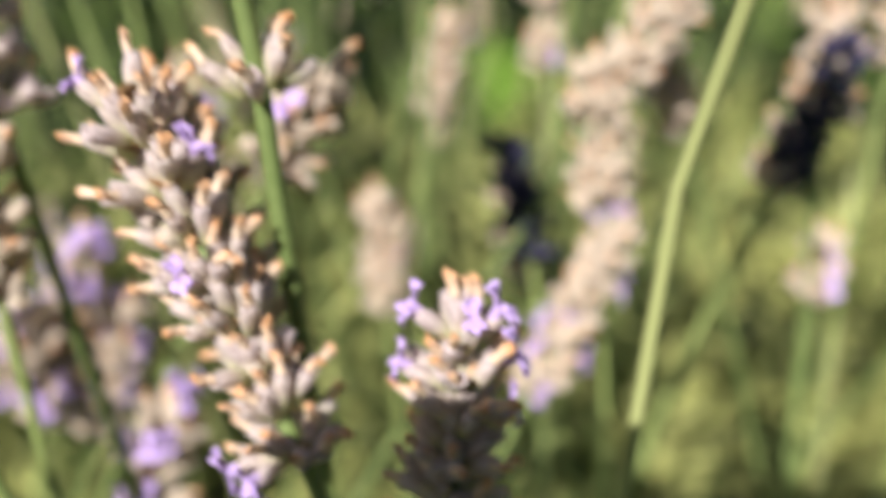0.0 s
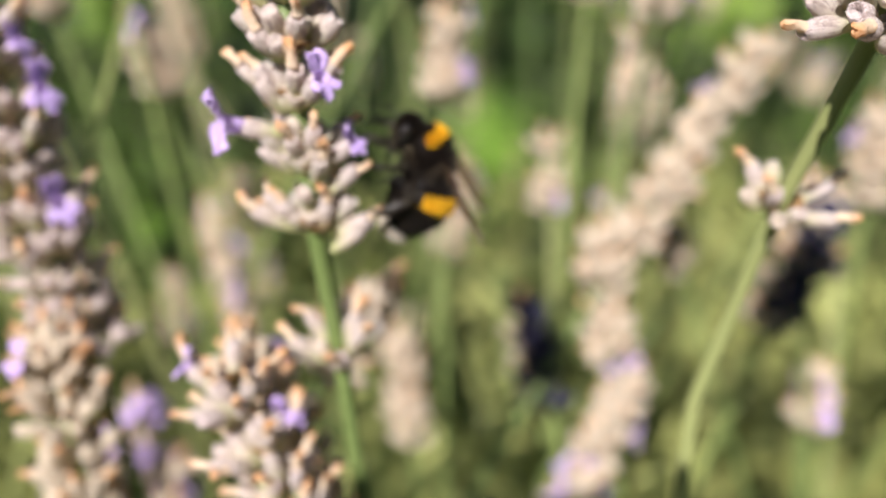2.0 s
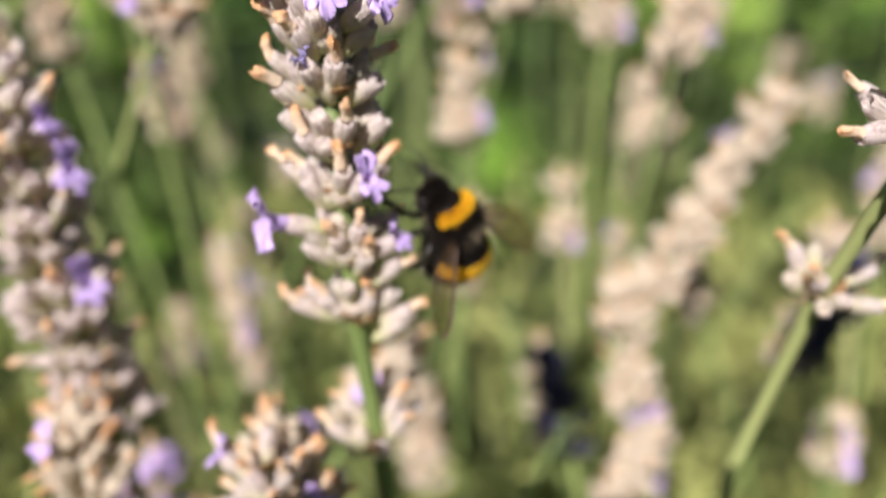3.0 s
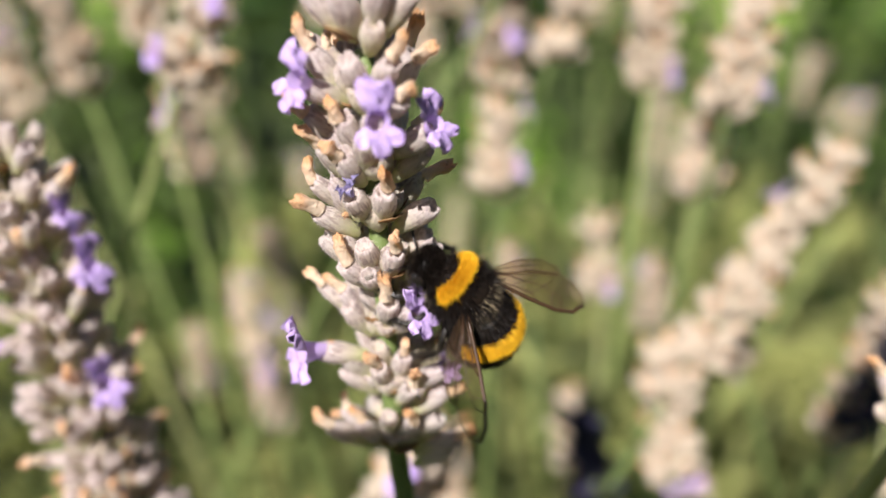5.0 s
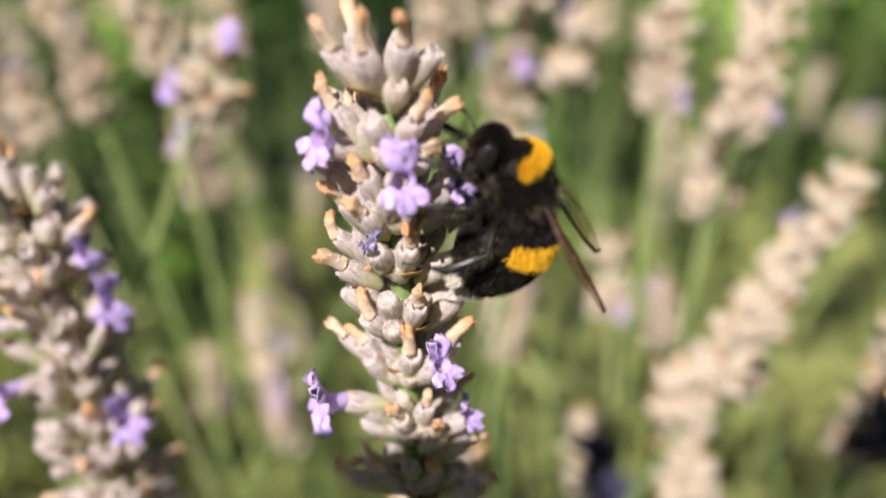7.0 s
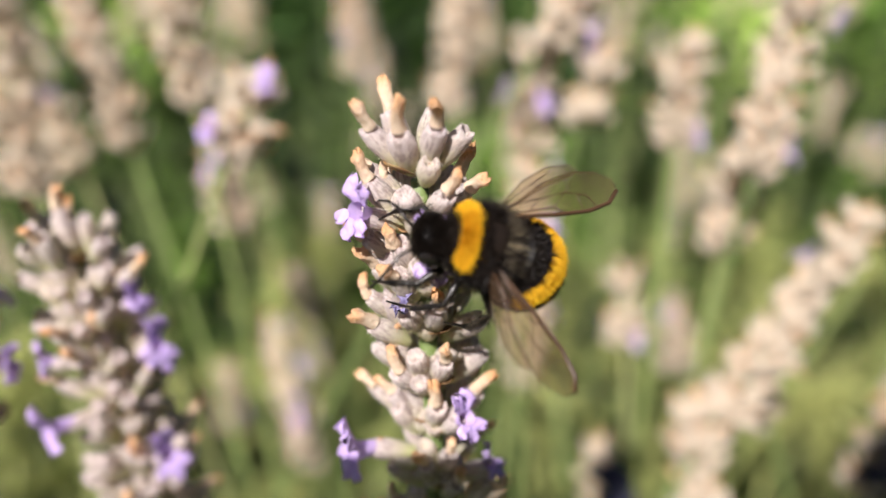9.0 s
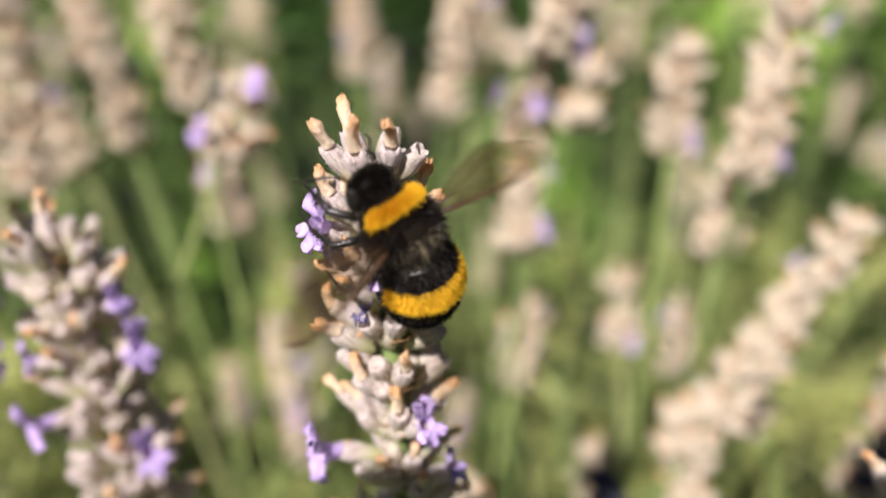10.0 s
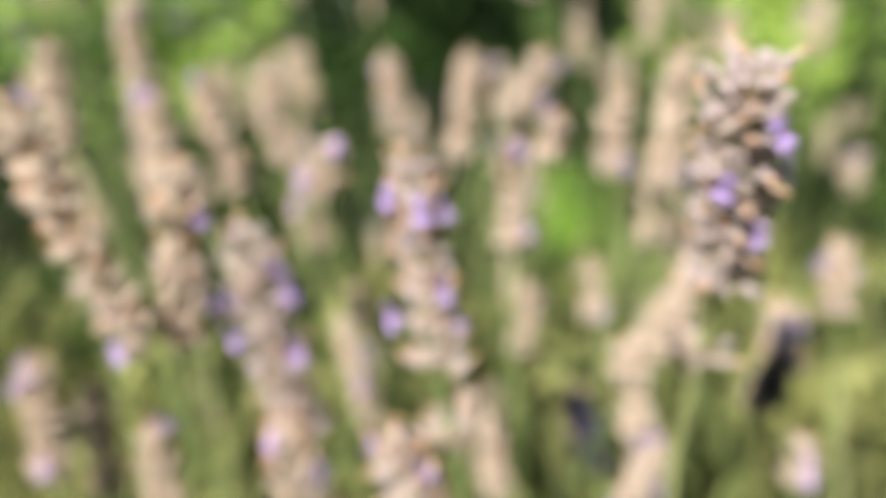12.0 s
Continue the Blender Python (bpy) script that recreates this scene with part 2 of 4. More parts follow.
# ---- pieces of a lavender spike (z along the calyx or the spike) ----
def calyx_shape(length, radius, n, rings, rng, ribbed):
    """A ribbed, slightly swollen tube with an open mouth and a small tooth on one side."""
    verts = []
    bend = Vector((rng.uniform(-1, 1), rng.uniform(-1, 1), 0)) * 0.0005
    swell = rng.uniform(0.9, 1.08)
    for i in range(rings):
        s = i / (rings - 1)
        r = radius * (0.32 + 0.64 * math.sin(math.pi * (0.02 + s * 0.60)) ** 0.8) * (1.0 - 0.30 * (max(0, s - 0.55) / 0.45) ** 2) * swell
        for b in range(n):
            a = 2 * math.pi * b / n
            rr = r * (1 + (0.018 if b % 2 else -0.018) * (1 if ribbed else 0)) * (1 + rng.uniform(-0.02, 0.02))
            lip = 0.045 * length * (1.3 * max(0, math.cos(a)) + 0.5 * math.cos(5 * a)) * (s > 0.99)
            verts.append(Vector((rr * math.cos(a), rr * math.sin(a), s * length + lip)) + bend * s * s)
    last = verts[-n:]
    mid = sum(last, Vector()) / n
    for p in last:
        verts.append(mid + (p - mid) * 0.8 - Vector((0, 0, 0.0001)))
    for p in last:
        verts.append(mid + (p - mid) * 0.55 - Vector((0, 0, 0.0007)))
    return verts, rings_to_faces(rings + 2, n)


def dried_shape(size, rng, n=8, rings=6):
    """A dried corolla: a slender papery tube with a crumpled, shut end."""
    verts = []
    lean = Vector((rng.uniform(-1, 1), rng.uniform(-1, 1), 0)) * size * 0.4
    fold, pinch = rng.uniform(0, 6.28), rng.uniform(0.5, 0.85)
    knob = rng.uniform(0.0, 0.10)
    for i in range(rings):
        s = i / (rings - 1)
        r = size * (0.33 - 0.05 * math.sin(math.pi * min(1, s * 1.3)) + knob * max(0, s - 0.5) * 2) * math.sqrt(max(0.2, 1 - s ** 7))
        for b in range(n):
            a = 2 * math.pi * b / n
            rr = r * (1 + 0.26 * math.sin(3 * a + fold + 5 * s) * (0.2 + 0.8 * s) + rng.uniform(-0.17, 0.17) * (0.3 + s))
            torn = (0.10 * math.sin(2 * a + fold) + rng.uniform(-0.10, 0.10)) * (s > 0.85)
            flat = 1.0 - (1.0 - pinch) * s
            verts.append(Vector((rr * math.cos(a), rr * math.sin(a) * flat, size * (s * 1.28 + torn))) + lean * s * s)
    last = verts[-n:]
    mid = sum(last, Vector()) / n
    for p in last:
        verts.append(mid + (p - mid) * 0.7 + Vector((0, 0, size * rng.uniform(-0.03, 0.05))))
    for p in last:
        verts.append(mid + (p - mid) * 0.3 - Vector((0, 0, size * rng.uniform(0.0, 0.15))))
    return verts, rings_to_faces(rings + 2, n)


def petal_shape(length, width, curl, cup, n=5, wave=0.0):
    """A rounded petal with some thickness, growing along +y from the origin and curling towards +z or -z."""
    top, grid = [], []
    for i in range(n + 1):
        s = i / n
        w = width * 0.5 * (0.55 + 0.45 * math.sin(math.pi * s * 0.9)) * (1 if s < 0.75 else math.sqrt(max(0.0, 1 - ((s - 0.75) / 0.27) ** 2)) * 0.95 + 0.03)
        for j in (-1, -0.5, 0, 0.5, 1):
            top.append(Vector((w * j, s * length, curl * s * s * length + cup * abs(j) * w + wave * s * length * math.sin(7 * s + 3.1 * j + width * 9e3))))
    for i in range(n):
        for j in range(4):
            grid.append((i * 5 + j, i * 5 + j + 1, (i + 1) * 5 + j + 1, (i + 1) * 5 + j))
    k = len(top)
    verts = top + [p - Vector((0, 0, 0.00009)) for p in top]
    faces = grid + [tuple(reversed([i + k for i in f])) for f in grid]
    edge = [i * 5 for i in range(n + 1)] + [n * 5 + j for j in range(1, 5)] + [i * 5 + 4 for i in range(n - 1, -1, -1)]
    for a, b in zip(edge, edge[1:]):
        faces.append((a, b, b + k, a + k))
    return verts, faces


def flower_mesh(name, rng, scale=1.0, mat=None):
    """An open lavender corolla: tube, two large upper lobes, three small lower ones."""
    mat = mat or PETAL
    b = Build()
    n = 10
    verts = []
    for i in range(6):
        s = i / 5
        r = (0.00062 + 0.00045 * s ** 2) * scale
        for k in range(n):
            a = 2 * math.pi * k / n
            verts.append((r * math.cos(a), r * math.sin(a), 0.0032 * s * scale))
    b.add(verts, rings_to_faces(6, n, False), mat)
    for a, length, width, tilt in ((71, 2.7, 2.0, 48), (109, 2.6, 1.9, 46), (226, 1.8, 1.5, 84), (270, 2.3, 1.6, 92), (314, 1.8, 1.5, 82)):
        pv, pf = petal_shape(length * 0.001 * scale, width * 0.001 * scale, rng.uniform(-0.45, 0.15), rng.uniform(-0.2, 0.5), 7, 0.45 if mat is WITHERED else 0.22)
        m = Matrix.Translation((0.0009 * scale * math.cos(radians(a)), 0.0009 * scale * math.sin(radians(a)), 0.0031 * scale))
        m = m @ Matrix.Rotation(radians(a - 90 + rng.uniform(-9, 9)), 4, "Z") @ Matrix.Rotation(radians(90 - tilt * (0.55 if mat is WITHERED else 1) + rng.uniform(-10, 10)), 4, "X")
        b.add(pv, pf, mat, m)
    return b.mesh(name)


def bract_mesh(rng, radius=0.0021):
    """A collar of pointed papery bracts under a whorl."""
    b = Build()
    for k in range(5):
        a = 2 * math.pi * (k + rng.uniform(-0.2, 0.2)) / 5
        pv, pf = petal_shape(radius * rng.uniform(1.0, 1.5), radius * 1.1, rng.uniform(0.1, 0.5), 0.3, 4)
        m = Matrix.Rotation(a, 4, "Z") @ Matrix.Translation((0, 0.0006, -0.0002)) @ Matrix.Rotation(radians(rng.uniform(8, 35)), 4, "X")
        b.add(pv, pf, BRACT, m)
    return b.mesh("bracts")


rng = random.Random(7)


def shape_mesh(name, shape, mat, down=0):
    """One mesh of a shape; down: so many fine short hairs on it."""
    verts, faces = shape
    b = Build().add(verts, faces, mat)
    for _ in range(down):
        f = faces[rng.randrange(int(len(faces) * 0.85))]
        p = sum((Vector(verts[i]) for i in f[:4]), Vector()) / 4 + Vector([rng.gauss(0, 0.00005) for _ in range(3)])
        way = (Vector((p.x, p.y, 0)).normalized() + Vector((rng.gauss(0, 0.4), rng.gauss(0, 0.4), 0.5 + rng.gauss(0, 0.4)))).normalized()
        side = way.orthogonal().normalized() * 0.000016
        b.add([p - side, p + side, p + way * rng.uniform(0.00012, 0.0003)], [(0, 1, 2)], mat)
    return b.mesh(name)


CALYCES = [shape_mesh("calyx", calyx_shape(rng.uniform(0.0044, 0.0054), rng.uniform(0.00094, 0.00112), 26, 11, rng, True), CALYX, 420) for _ in range(8)]
BUDS = [shape_mesh("bud", calyx_shape(rng.uniform(0.0030, 0.0038), rng.uniform(0.00084, 0.001), 26, 9, rng, True), CALYX, 260) for _ in range(3)]
CURLS = [shape_mesh("dried_corolla", dried_shape(rng.uniform(0.0015, 0.0021), rng, 16, 11), DRIED) for _ in range(12)]
FLOWERS = [flower_mesh("flower", rng, s) for s in (0.86, 0.76, 0.80, 0.62, 1.06)]
WITHER = [flower_mesh("withered_flower", rng, 0.38, WITHERED) for _ in range(2)]
BRACTS = [bract_mesh(rng) for _ in range(3)]


def whorl_layout(rng, count, erect, wide):
    """Azimuth, rise and root radius of each calyx in a whorl: an outer ring and a few inner, steeper ones."""
    out = []
    start = rng.uniform(0, 360)
    for k in range(count):
        tier = (0, 2, 0, 1)[k % 4]
        rise = erect + (-9, 7, 22)[tier] + rng.uniform(-17, 17)
        out.append((start + 360 * k / count + rng.uniform(-11, 11), rise, (0.0012, 0.0009, 0.0005)[tier] * wide))
    return out


def close_whorl(spike, m, rng, count=10, erect=48, wide=1.0, flowers=(), wither=(), curl_share=0.85):
    """A whorl whose calyces are all parts of their own. flowers: (azimuth, rise, kind)."""
    whorl = part("whorl", rng.choice(BRACTS), spike, m, "ring of flower cups on papery brown bracts")
    taken = [f[0] % 360 for f in (*flowers, *wither)]
    places = [p for p in whorl_layout(rng, count, erect, wide) if all(abs((p[0] - t + 180) % 360 - 180) > 17 for t in taken)]
    places += [(a, rise, 0.0009 * wide) for a, rise, *_ in (*flowers, *wither)]
    for a, rise, root in places:
        way = Vector((math.cos(radians(a)) * math.cos(radians(rise)), math.sin(radians(a)) * math.cos(radians(rise)), math.sin(radians(rise))))
        at = Vector((root * math.cos(radians(a)), root * math.sin(radians(a)), rng.uniform(-0.0011, 0.0011)))
        mine = [f for f in flowers if f[0] == a]
        old = [f for f in wither if f[0] == a]
        young = not mine and not old and erect < 60 and rng.random() < 0.22
        data = rng.choice(BUDS if young else CALYCES)
        length = max(v.co.z for v in data.vertices)
        # x of a calyx points up the spike, so that the tooth and the flower's upper lip do too
        up = Vector((0, 0, 1)) - way * way.z
        turn = Matrix((up.normalized(), way.cross(up.normalized()), way)).transposed().to_4x4()
        cm = Matrix.Translation(at) @ turn
        part("calyx", data, whorl, cm)
        tip = cm @ Matrix.Translation((0, 0, length * 0.93)) @ Matrix.Rotation(radians(-90), 4, "Z")
        if mine:
            part("flower", FLOWERS[mine[0][2]], whorl, tip @ Matrix.Translation((0, 0, -0.0014 + (mine[0][3] if len(mine[0]) > 3 else 0.0))) @ Matrix.Rotation(radians(rng.uniform(-12, 12)), 4, "Z"), "open lilac two-lipped flower")
        elif old:
            part("withered_flower", rng.choice(WITHER), whorl, tip @ Matrix.Translation((0, 0, -0.0008)), "shrivelled dark violet flower")
        elif not young and rng.random() < curl_share:
            part("dried_corolla", rng.choice(CURLS), whorl, tip @ Matrix.Rotation(rng.uniform(0, 6.28), 4, "Z") @ Matrix.Rotation(radians(rng.uniform(-25, 25)), 4, "X"))
    return whorl


def stem_curve(base, tip, ground, rng, spread=0.35):
    """Points of a stem from the tip of the spike down its axis, bending to the upright, into the ground."""
    base, tip = Vector(base), Vector(tip)
    way = (base - tip).normalized()
    pts, p = [tip, base], base.copy()
    left = p.z - ground
    for k in range(9):
        way = (way * (1 - 0.10) + Vector((0, 0, -1)) * 0.10).normalized()
        p = p + way * left / 8.2
        pts.append(p.copy())
    return pts


def close_spike(label, base, tip, whorls, seed, low=None, flowers=None, wither=None, stem=None, wide=1.0, count=10, crown=0.55, spent=0.85):
    """A lavender spike near the lens. base, tip: the roots of its lowest and highest whorl. low: distance of one more whorl far below."""
    rng = random.Random(seed)
    flowers, wither = flowers or {}, wither or {}
    base, tip = Vector(base), Vector(tip)
    root = Vector((base.x, base.y, 0.0))
    spike = new("lavender_spike")
    spike.location = root
    tagged(spike, label, "lavender", "lavender spikes")
    pts = stem or stem_curve(base, tip, -0.02, rng)
    b = Build()
    radii = [0.0005] + [0.00095] * (len(pts) - 1)
    tube(b, [p - root for p in pts], radii, STEM, 10)
    part("stem", b.mesh("stem"), spike, None, "thin square green flower stalk")
    axis = (tip - base).normalized()
    for k in range(whorls):
        s = k / (whorls - 1)
        at = tip.lerp(base, s) - root
        top = k == 0
        if top:
            at = at - axis * 0.0006
        erect = 64 if top else (53 if k == 1 else (32 if k == whorls - 1 else 50))
        close_whorl(spike, aim(at, axis), rng, round(count * crown) if top else count, erect, wide, flowers.get(k, ()), wither.get(k, ()), spent)
    if low is not None:
        down, way = low
        close_whorl(spike, aim(Vector(down) - root, way), rng, 9, 46, 1.5, (), (), 0.95)
    return spike


# ---- the spikes further off ----
LEAN_CALYCES = [shape_mesh("calyx", calyx_shape(rng.uniform(0.0042, 0.0054), rng.uniform(0.0011, 0.0013), 10, 6, rng, False), CALYX_FAR) for _ in range(5)]
LEAN_CURLS = [shape_mesh("dried_corolla", dried_shape(rng.uniform(0.0015, 0.0024), rng, 6, 5), DRIED) for _ in range(5)]


def plain_whorl(spike, m, rng, top, blooms):
    """A whorl in the blurred distance; its cups are still parts."""
    whorl = part("whorl", rng.choice(BRACTS), spike, m)
    for k, (a, rise, root) in enumerate(whorl_layout(rng, 10 if top else rng.randint(9, 15), 62 if top else rng.uniform(34, 54), rng.uniform(1.0, 1.6))):
        way = Vector((math.cos(radians(a)) * math.cos(radians(rise)), math.sin(radians(a)) * math.cos(radians(rise)), math.sin(radians(rise))))
        up = (Vector((0, 0, 1)) - way * way.z).normalized()
        turn = Matrix((up, way.cross(up), way)).transposed().to_4x4()
        cm = Matrix.Translation((root * math.cos(radians(a)), root * math.sin(radians(a)), rng.uniform(-0.0021, 0.0021))) @ turn
        part("calyx", rng.choice(LEAN_CALYCES), whorl, cm)
        tip = cm @ Matrix.Translation((0, 0, 0.0044)) @ Matrix.Rotation(radians(-90), 4, "Z")
        if k < blooms:
            part("flower", FLOWERS[rng.randrange(3)], whorl, tip @ Matrix.Translation((0, 0, -0.0012)), "open lilac flower")
        elif k % 2:
            part("dried_corolla", rng.choice(LEAN_CURLS), whorl, tip)
    return whorl


def far_stem(spike, base, top, root, rng):
    b = Build()
    pts = stem_curve(base, top, -0.02, rng)
    tube(b, [p - root for p in pts], [0.0004] + [0.0007] * (len(pts) - 1), STEM, 6)
    part("stem", b.mesh("stem"), spike)


def far_spike(base, tip, seed, bloom=0.3, label="pale faded lavender spike with a few lilac flowers"):
    """A lavender spike in the blurred distance: stem and whorls. base, tip: its ends."""
    rng = random.Random(seed)
    base, tip = Vector(base), Vector(tip)
    axis = (tip - base).normalized()
    length = (tip - base).length
    top = tip - axis * min(0.005, length * 0.4)
    root = Vector((base.x, base.y, 0.0))
    spike = new("lavender_spike")
    spike.location = root
    tagged(spike, label, "lavender", "lavender spikes")
    far_stem(spike, base, top, root, rng)
    count = max(2, round(length / 0.0050))
    for k in range(count):
        at = top.lerp(base, k / (count - 1)) - root + axis * rng.uniform(-0.0011, 0.0011)
        plain_whorl(spike, aim(at, axis), rng, k == 0, rng.choice((2, 3, 4) if bloom > 0.9 else (1, 2)) if rng.random() < bloom else 0)
    return spike


def far_head(rng, whorls, bloom, mat=None, spent=0.5):
    """The whole head of a spike that is no more than a pale smear: z up from its lowest whorl."""
    b = Build()
    for w in range(whorls):
        for k, (a, rise, root) in enumerate(whorl_layout(rng, rng.randint(9, 15), 60 if w == whorls - 1 else rng.uniform(34, 54), rng.uniform(1.0, 1.6))):
            way = Vector((math.cos(radians(a)) * math.cos(radians(rise)), math.sin(radians(a)) * math.cos(radians(rise)), math.sin(radians(rise))))
            m = aim(way * root + Vector((0, 0, w * 0.0051 + rng.uniform(-0.0022, 0.0022))), way, rng.uniform(0, 6))
            length = rng.uniform(0.0042, 0.0054)
            b.add(*calyx_shape(length, rng.uniform(0.0011, 0.0013), 7, 4, rng, False), mat or CALYX_FAR, m)
            if rng.random() < bloom:
                f = FLOWERS[rng.randrange(3)]
                b.add([v.co for v in f.vertices], [tuple(p.vertices) for p in f.polygons], PETAL, m @ Matrix.Translation((0, 0, length * 0.75)))
            elif rng.random() < spent:
                b.add(*dried_shape(rng.uniform(0.0014, 0.002), rng, 5, 3), DRIED_FAR, m @ Matrix.Translation((0, 0, length * 0.9)))
    return b.mesh("flower_head")


HEADS = [(n, far_head(rng, n, f)) for n, f in ((4, 0.02), (5, 0.12), (6, 0.04), (7, 0.07), (7, 0.02), (5, 0.0))]


def hazy_spike(base, lean, seed):
    """A spike deep in the bush: a stem and one joined head."""
    rng = random.Random(seed)
    base, lean = Vector(base), Vector(lean).normalized()
    n, head = rng.choice(HEADS)
    root = Vector((base.x, base.y, 0.0))
    spike = new("lavender_spike")
    spike.location = root
    tagged(spike, "faded lavender spike deep in the bush", "lavender", "lavender spikes")
    far_stem(spike, base, base + lean * 0.0051 * (n - 1), root, rng)
    tagged(part("flower_head", head, spike, aim(base - root, lean, rng.uniform(0, 6.28))), kind="stuff")
    return spike


def shaded_spike(base, tip, seed):
    """A spike with shade painted into its colour: a stem and one joined dark head."""
    rng = random.Random(seed)
    base, tip = Vector(base), Vector(tip)
    root = Vector((base.x, base.y, 0.0))
    spike = new("lavender_spike")
    spike.location = root
    tagged(spike, "lavender spike in shade, the shade painted as dark violet-blue", "lavender", "lavender spikes")
    far_stem(spike, base, tip, root, rng)
    head = far_head(rng, round((tip - base).length / 0.0051) + 1, 0.0, SHADED_CUP, 0.0)
    tagged(part("flower_head", head, spike, aim(base - root, (tip - base).normalized()), "flower cups painted dark violet-blue for shade"), kind="stuff")
    return spike


# ---- the spike with the bee ----
HERO_BASE, HERO_TIP = Vector((-0.0045, 0.0012, 0.4790)), Vector((-0.0055, -0.0046, 0.5183))
hero_rng = random.Random(77)


def bee_spike():
    """The stem of the spike with the bee, with a lone ring of cups below the head."""
    root = Vector((HERO_BASE.x, HERO_BASE.y, 0.0))
    spike = new("lavender_spike")
    spike.location = root
    tagged(spike, "faded sunlit lavender spike with open lilac flowers and browned corollas", "lavender", "lavender spikes")
    b = Build()
    pts = [Vector(p) for p in ((-0.0055, -0.0046, 0.5183), (-0.0045, 0.0012, 0.4790), (-0.0030, 0.0028, 0.4625), (-0.0017, 0.0014, 0.4485), (0.0053, 0.0015, 0.3638), (0.0116, 0.0017, 0.2791), (0.0172, 0.0018, 0.1942), (0.0223, 0.0019, 0.1094), (0.0269, 0.0020, 0.0245))]
    tube(b, [p - root for p in pts], [0.0007] + [0.00105] * (len(pts) - 1), STEM, 10)
    part("stem", b.mesh("stem"), spike, None, "thin square green flower stalk")
    close_whorl(spike, aim(Vector((-0.0030, 0.0028, 0.4625)) - root, (-0.091, -0.002, 0.996)), random.Random(11), 9, 46, 1.5, (), (), 0.95)
    return spike


def hero_whorl(k, rise_mm, cups):
    """One ring of the bee's spike. cups: azimuth, rise (degrees), height, root radius, length (mm), state."""
    r = hero_rng
    axis = (HERO_TIP - HERO_BASE).normalized()
    at = HERO_TIP.lerp(HERO_BASE, k / 7) + axis * rise_mm * 0.001 - MAIN.location
    whorl = part("whorl", r.choice(BRACTS), MAIN, aim(at, axis), "ring of flower cups on papery brown bracts")
    front = list(cups)
    if k:
        for j in range(7):
            front.append((22 + 136 * (j + r.uniform(-0.3, 0.3)) / 6, 46 + r.uniform(-14, 14), r.uniform(-1, 1), r.uniform(0.9, 1.5), r.uniform(4.2, 5.0), r.choice(("cup", "spent", "spent"))))
        for j in range(6):
            front.append((-170 + 160 * j / 5 + r.uniform(-12, 12), r.uniform(58, 72), r.uniform(-0.9, 0.5), r.uniform(0.5, 0.9), r.uniform(3.2, 4.2), "bud"))
    for a, e, h, root, size, state in front:
        ca, sa, ce, se = math.cos(radians(a)), math.sin(radians(a)), math.cos(radians(e)), math.sin(radians(e))
        way = Vector((ca * ce, sa * ce, se))
        up = (Vector((0, 0, 1)) - way * way.z).normalized()
        if abs(e) > 84:
            up = Vector((-ca, -sa, 0))
        turn = Matrix((up, way.cross(up), way)).transposed().to_4x4()
        base = Matrix.Translation(Vector((ca * root, sa * root, h)) * 0.001) @ turn
        data = r.choice(BUDS if state == "bud" else CALYCES)
        length = max(v.co.z for v in data.vertices)
        grow = size * 0.001 / length * (0.8 if state == "bud" else 1.0)
        fat = r.uniform(0.94, 1.12)
        part("calyx", data, whorl, base @ Matrix.Diagonal((fat, fat, grow, 1)))
        tip = base @ Matrix.Translation((0, 0, length * grow * 0.93)) @ Matrix.Rotation(radians(-90), 4, "Z")
        if state == "flower":
            kind, turned = HERO_FLOWERS.pop(0)
            bloom = base @ Matrix.Translation((0, 0, length * grow * 0.9)) @ Matrix.Rotation(radians(turned), 4, "X") @ Matrix.Rotation(radians(-90), 4, "Z")
            part("flower", FLOWERS[kind], whorl, bloom @ Matrix.Translation((0, 0, -0.0014)), "open lilac two-lipped flower")
        elif state == "withered":
            part("withered_flower", r.choice(WITHER), whorl, tip @ Matrix.Translation((0, 0, -0.0008)), "shrivelled dark violet flower")
        elif state == "spent":
            part("dried_corolla", r.choice(CURLS), whorl, tip @ Matrix.Rotation(r.uniform(0, 6.28), 4, "Z") @ Matrix.Rotation(radians(r.uniform(-25, 25)), 4, "X") @ Matrix.Diagonal((1, 1, r.uniform(0.75, 1.15) if k else 1.15, 1)))


MAIN = bee_spike()
# kind of each open flower, and its turn about the upright
HERO_FLOWERS = [(2, 18), (0, 0), (1, -15), (1, 0), (4, 20), (3, -15)]
hero_whorl(0, 0.8, [(-166, 58, 0.2, 1.2, 4.9, "spent"), (-118, 70, 0.2, 1.0, 4.6, "spent"), (152, 70, 0.6, 0.8, 4.7, "spent"), (-48, 68, 0.5, 0.9, 4.6, "spent"), (-63, 60, -0.8, 1.1, 4.0, "bud"), (-16, 56, 0.0, 1.2, 4.8, "cup"), (70, 62, 0.3, 1.0, 4.6, "cup"), (20, 66, 0.2, 0.9, 4.2, "bud")])
hero_whorl(1, 1.7, [(-175, 58, 0.7, 1.7, 4.6, "spent"), (-199, 65, -0.2, 1.4, 4.5, "spent"), (-102, 63, 0.4, 1.1, 4.7, "cup"), (-97, 53, -0.6, 1.1, 4.4, "bud"), (-151, 34, 0.0, 1.5, 4.5, "flower"), (-52, 52, 0.9, 1.0, 4.5, "spent"), (-10, 51, 0.1, 1.4, 4.5, "spent"), (-79, 24, -1.6, 1.3, 4.8, "flower"), (-52, 41, -1.0, 1.4, 4.2, "spent")])
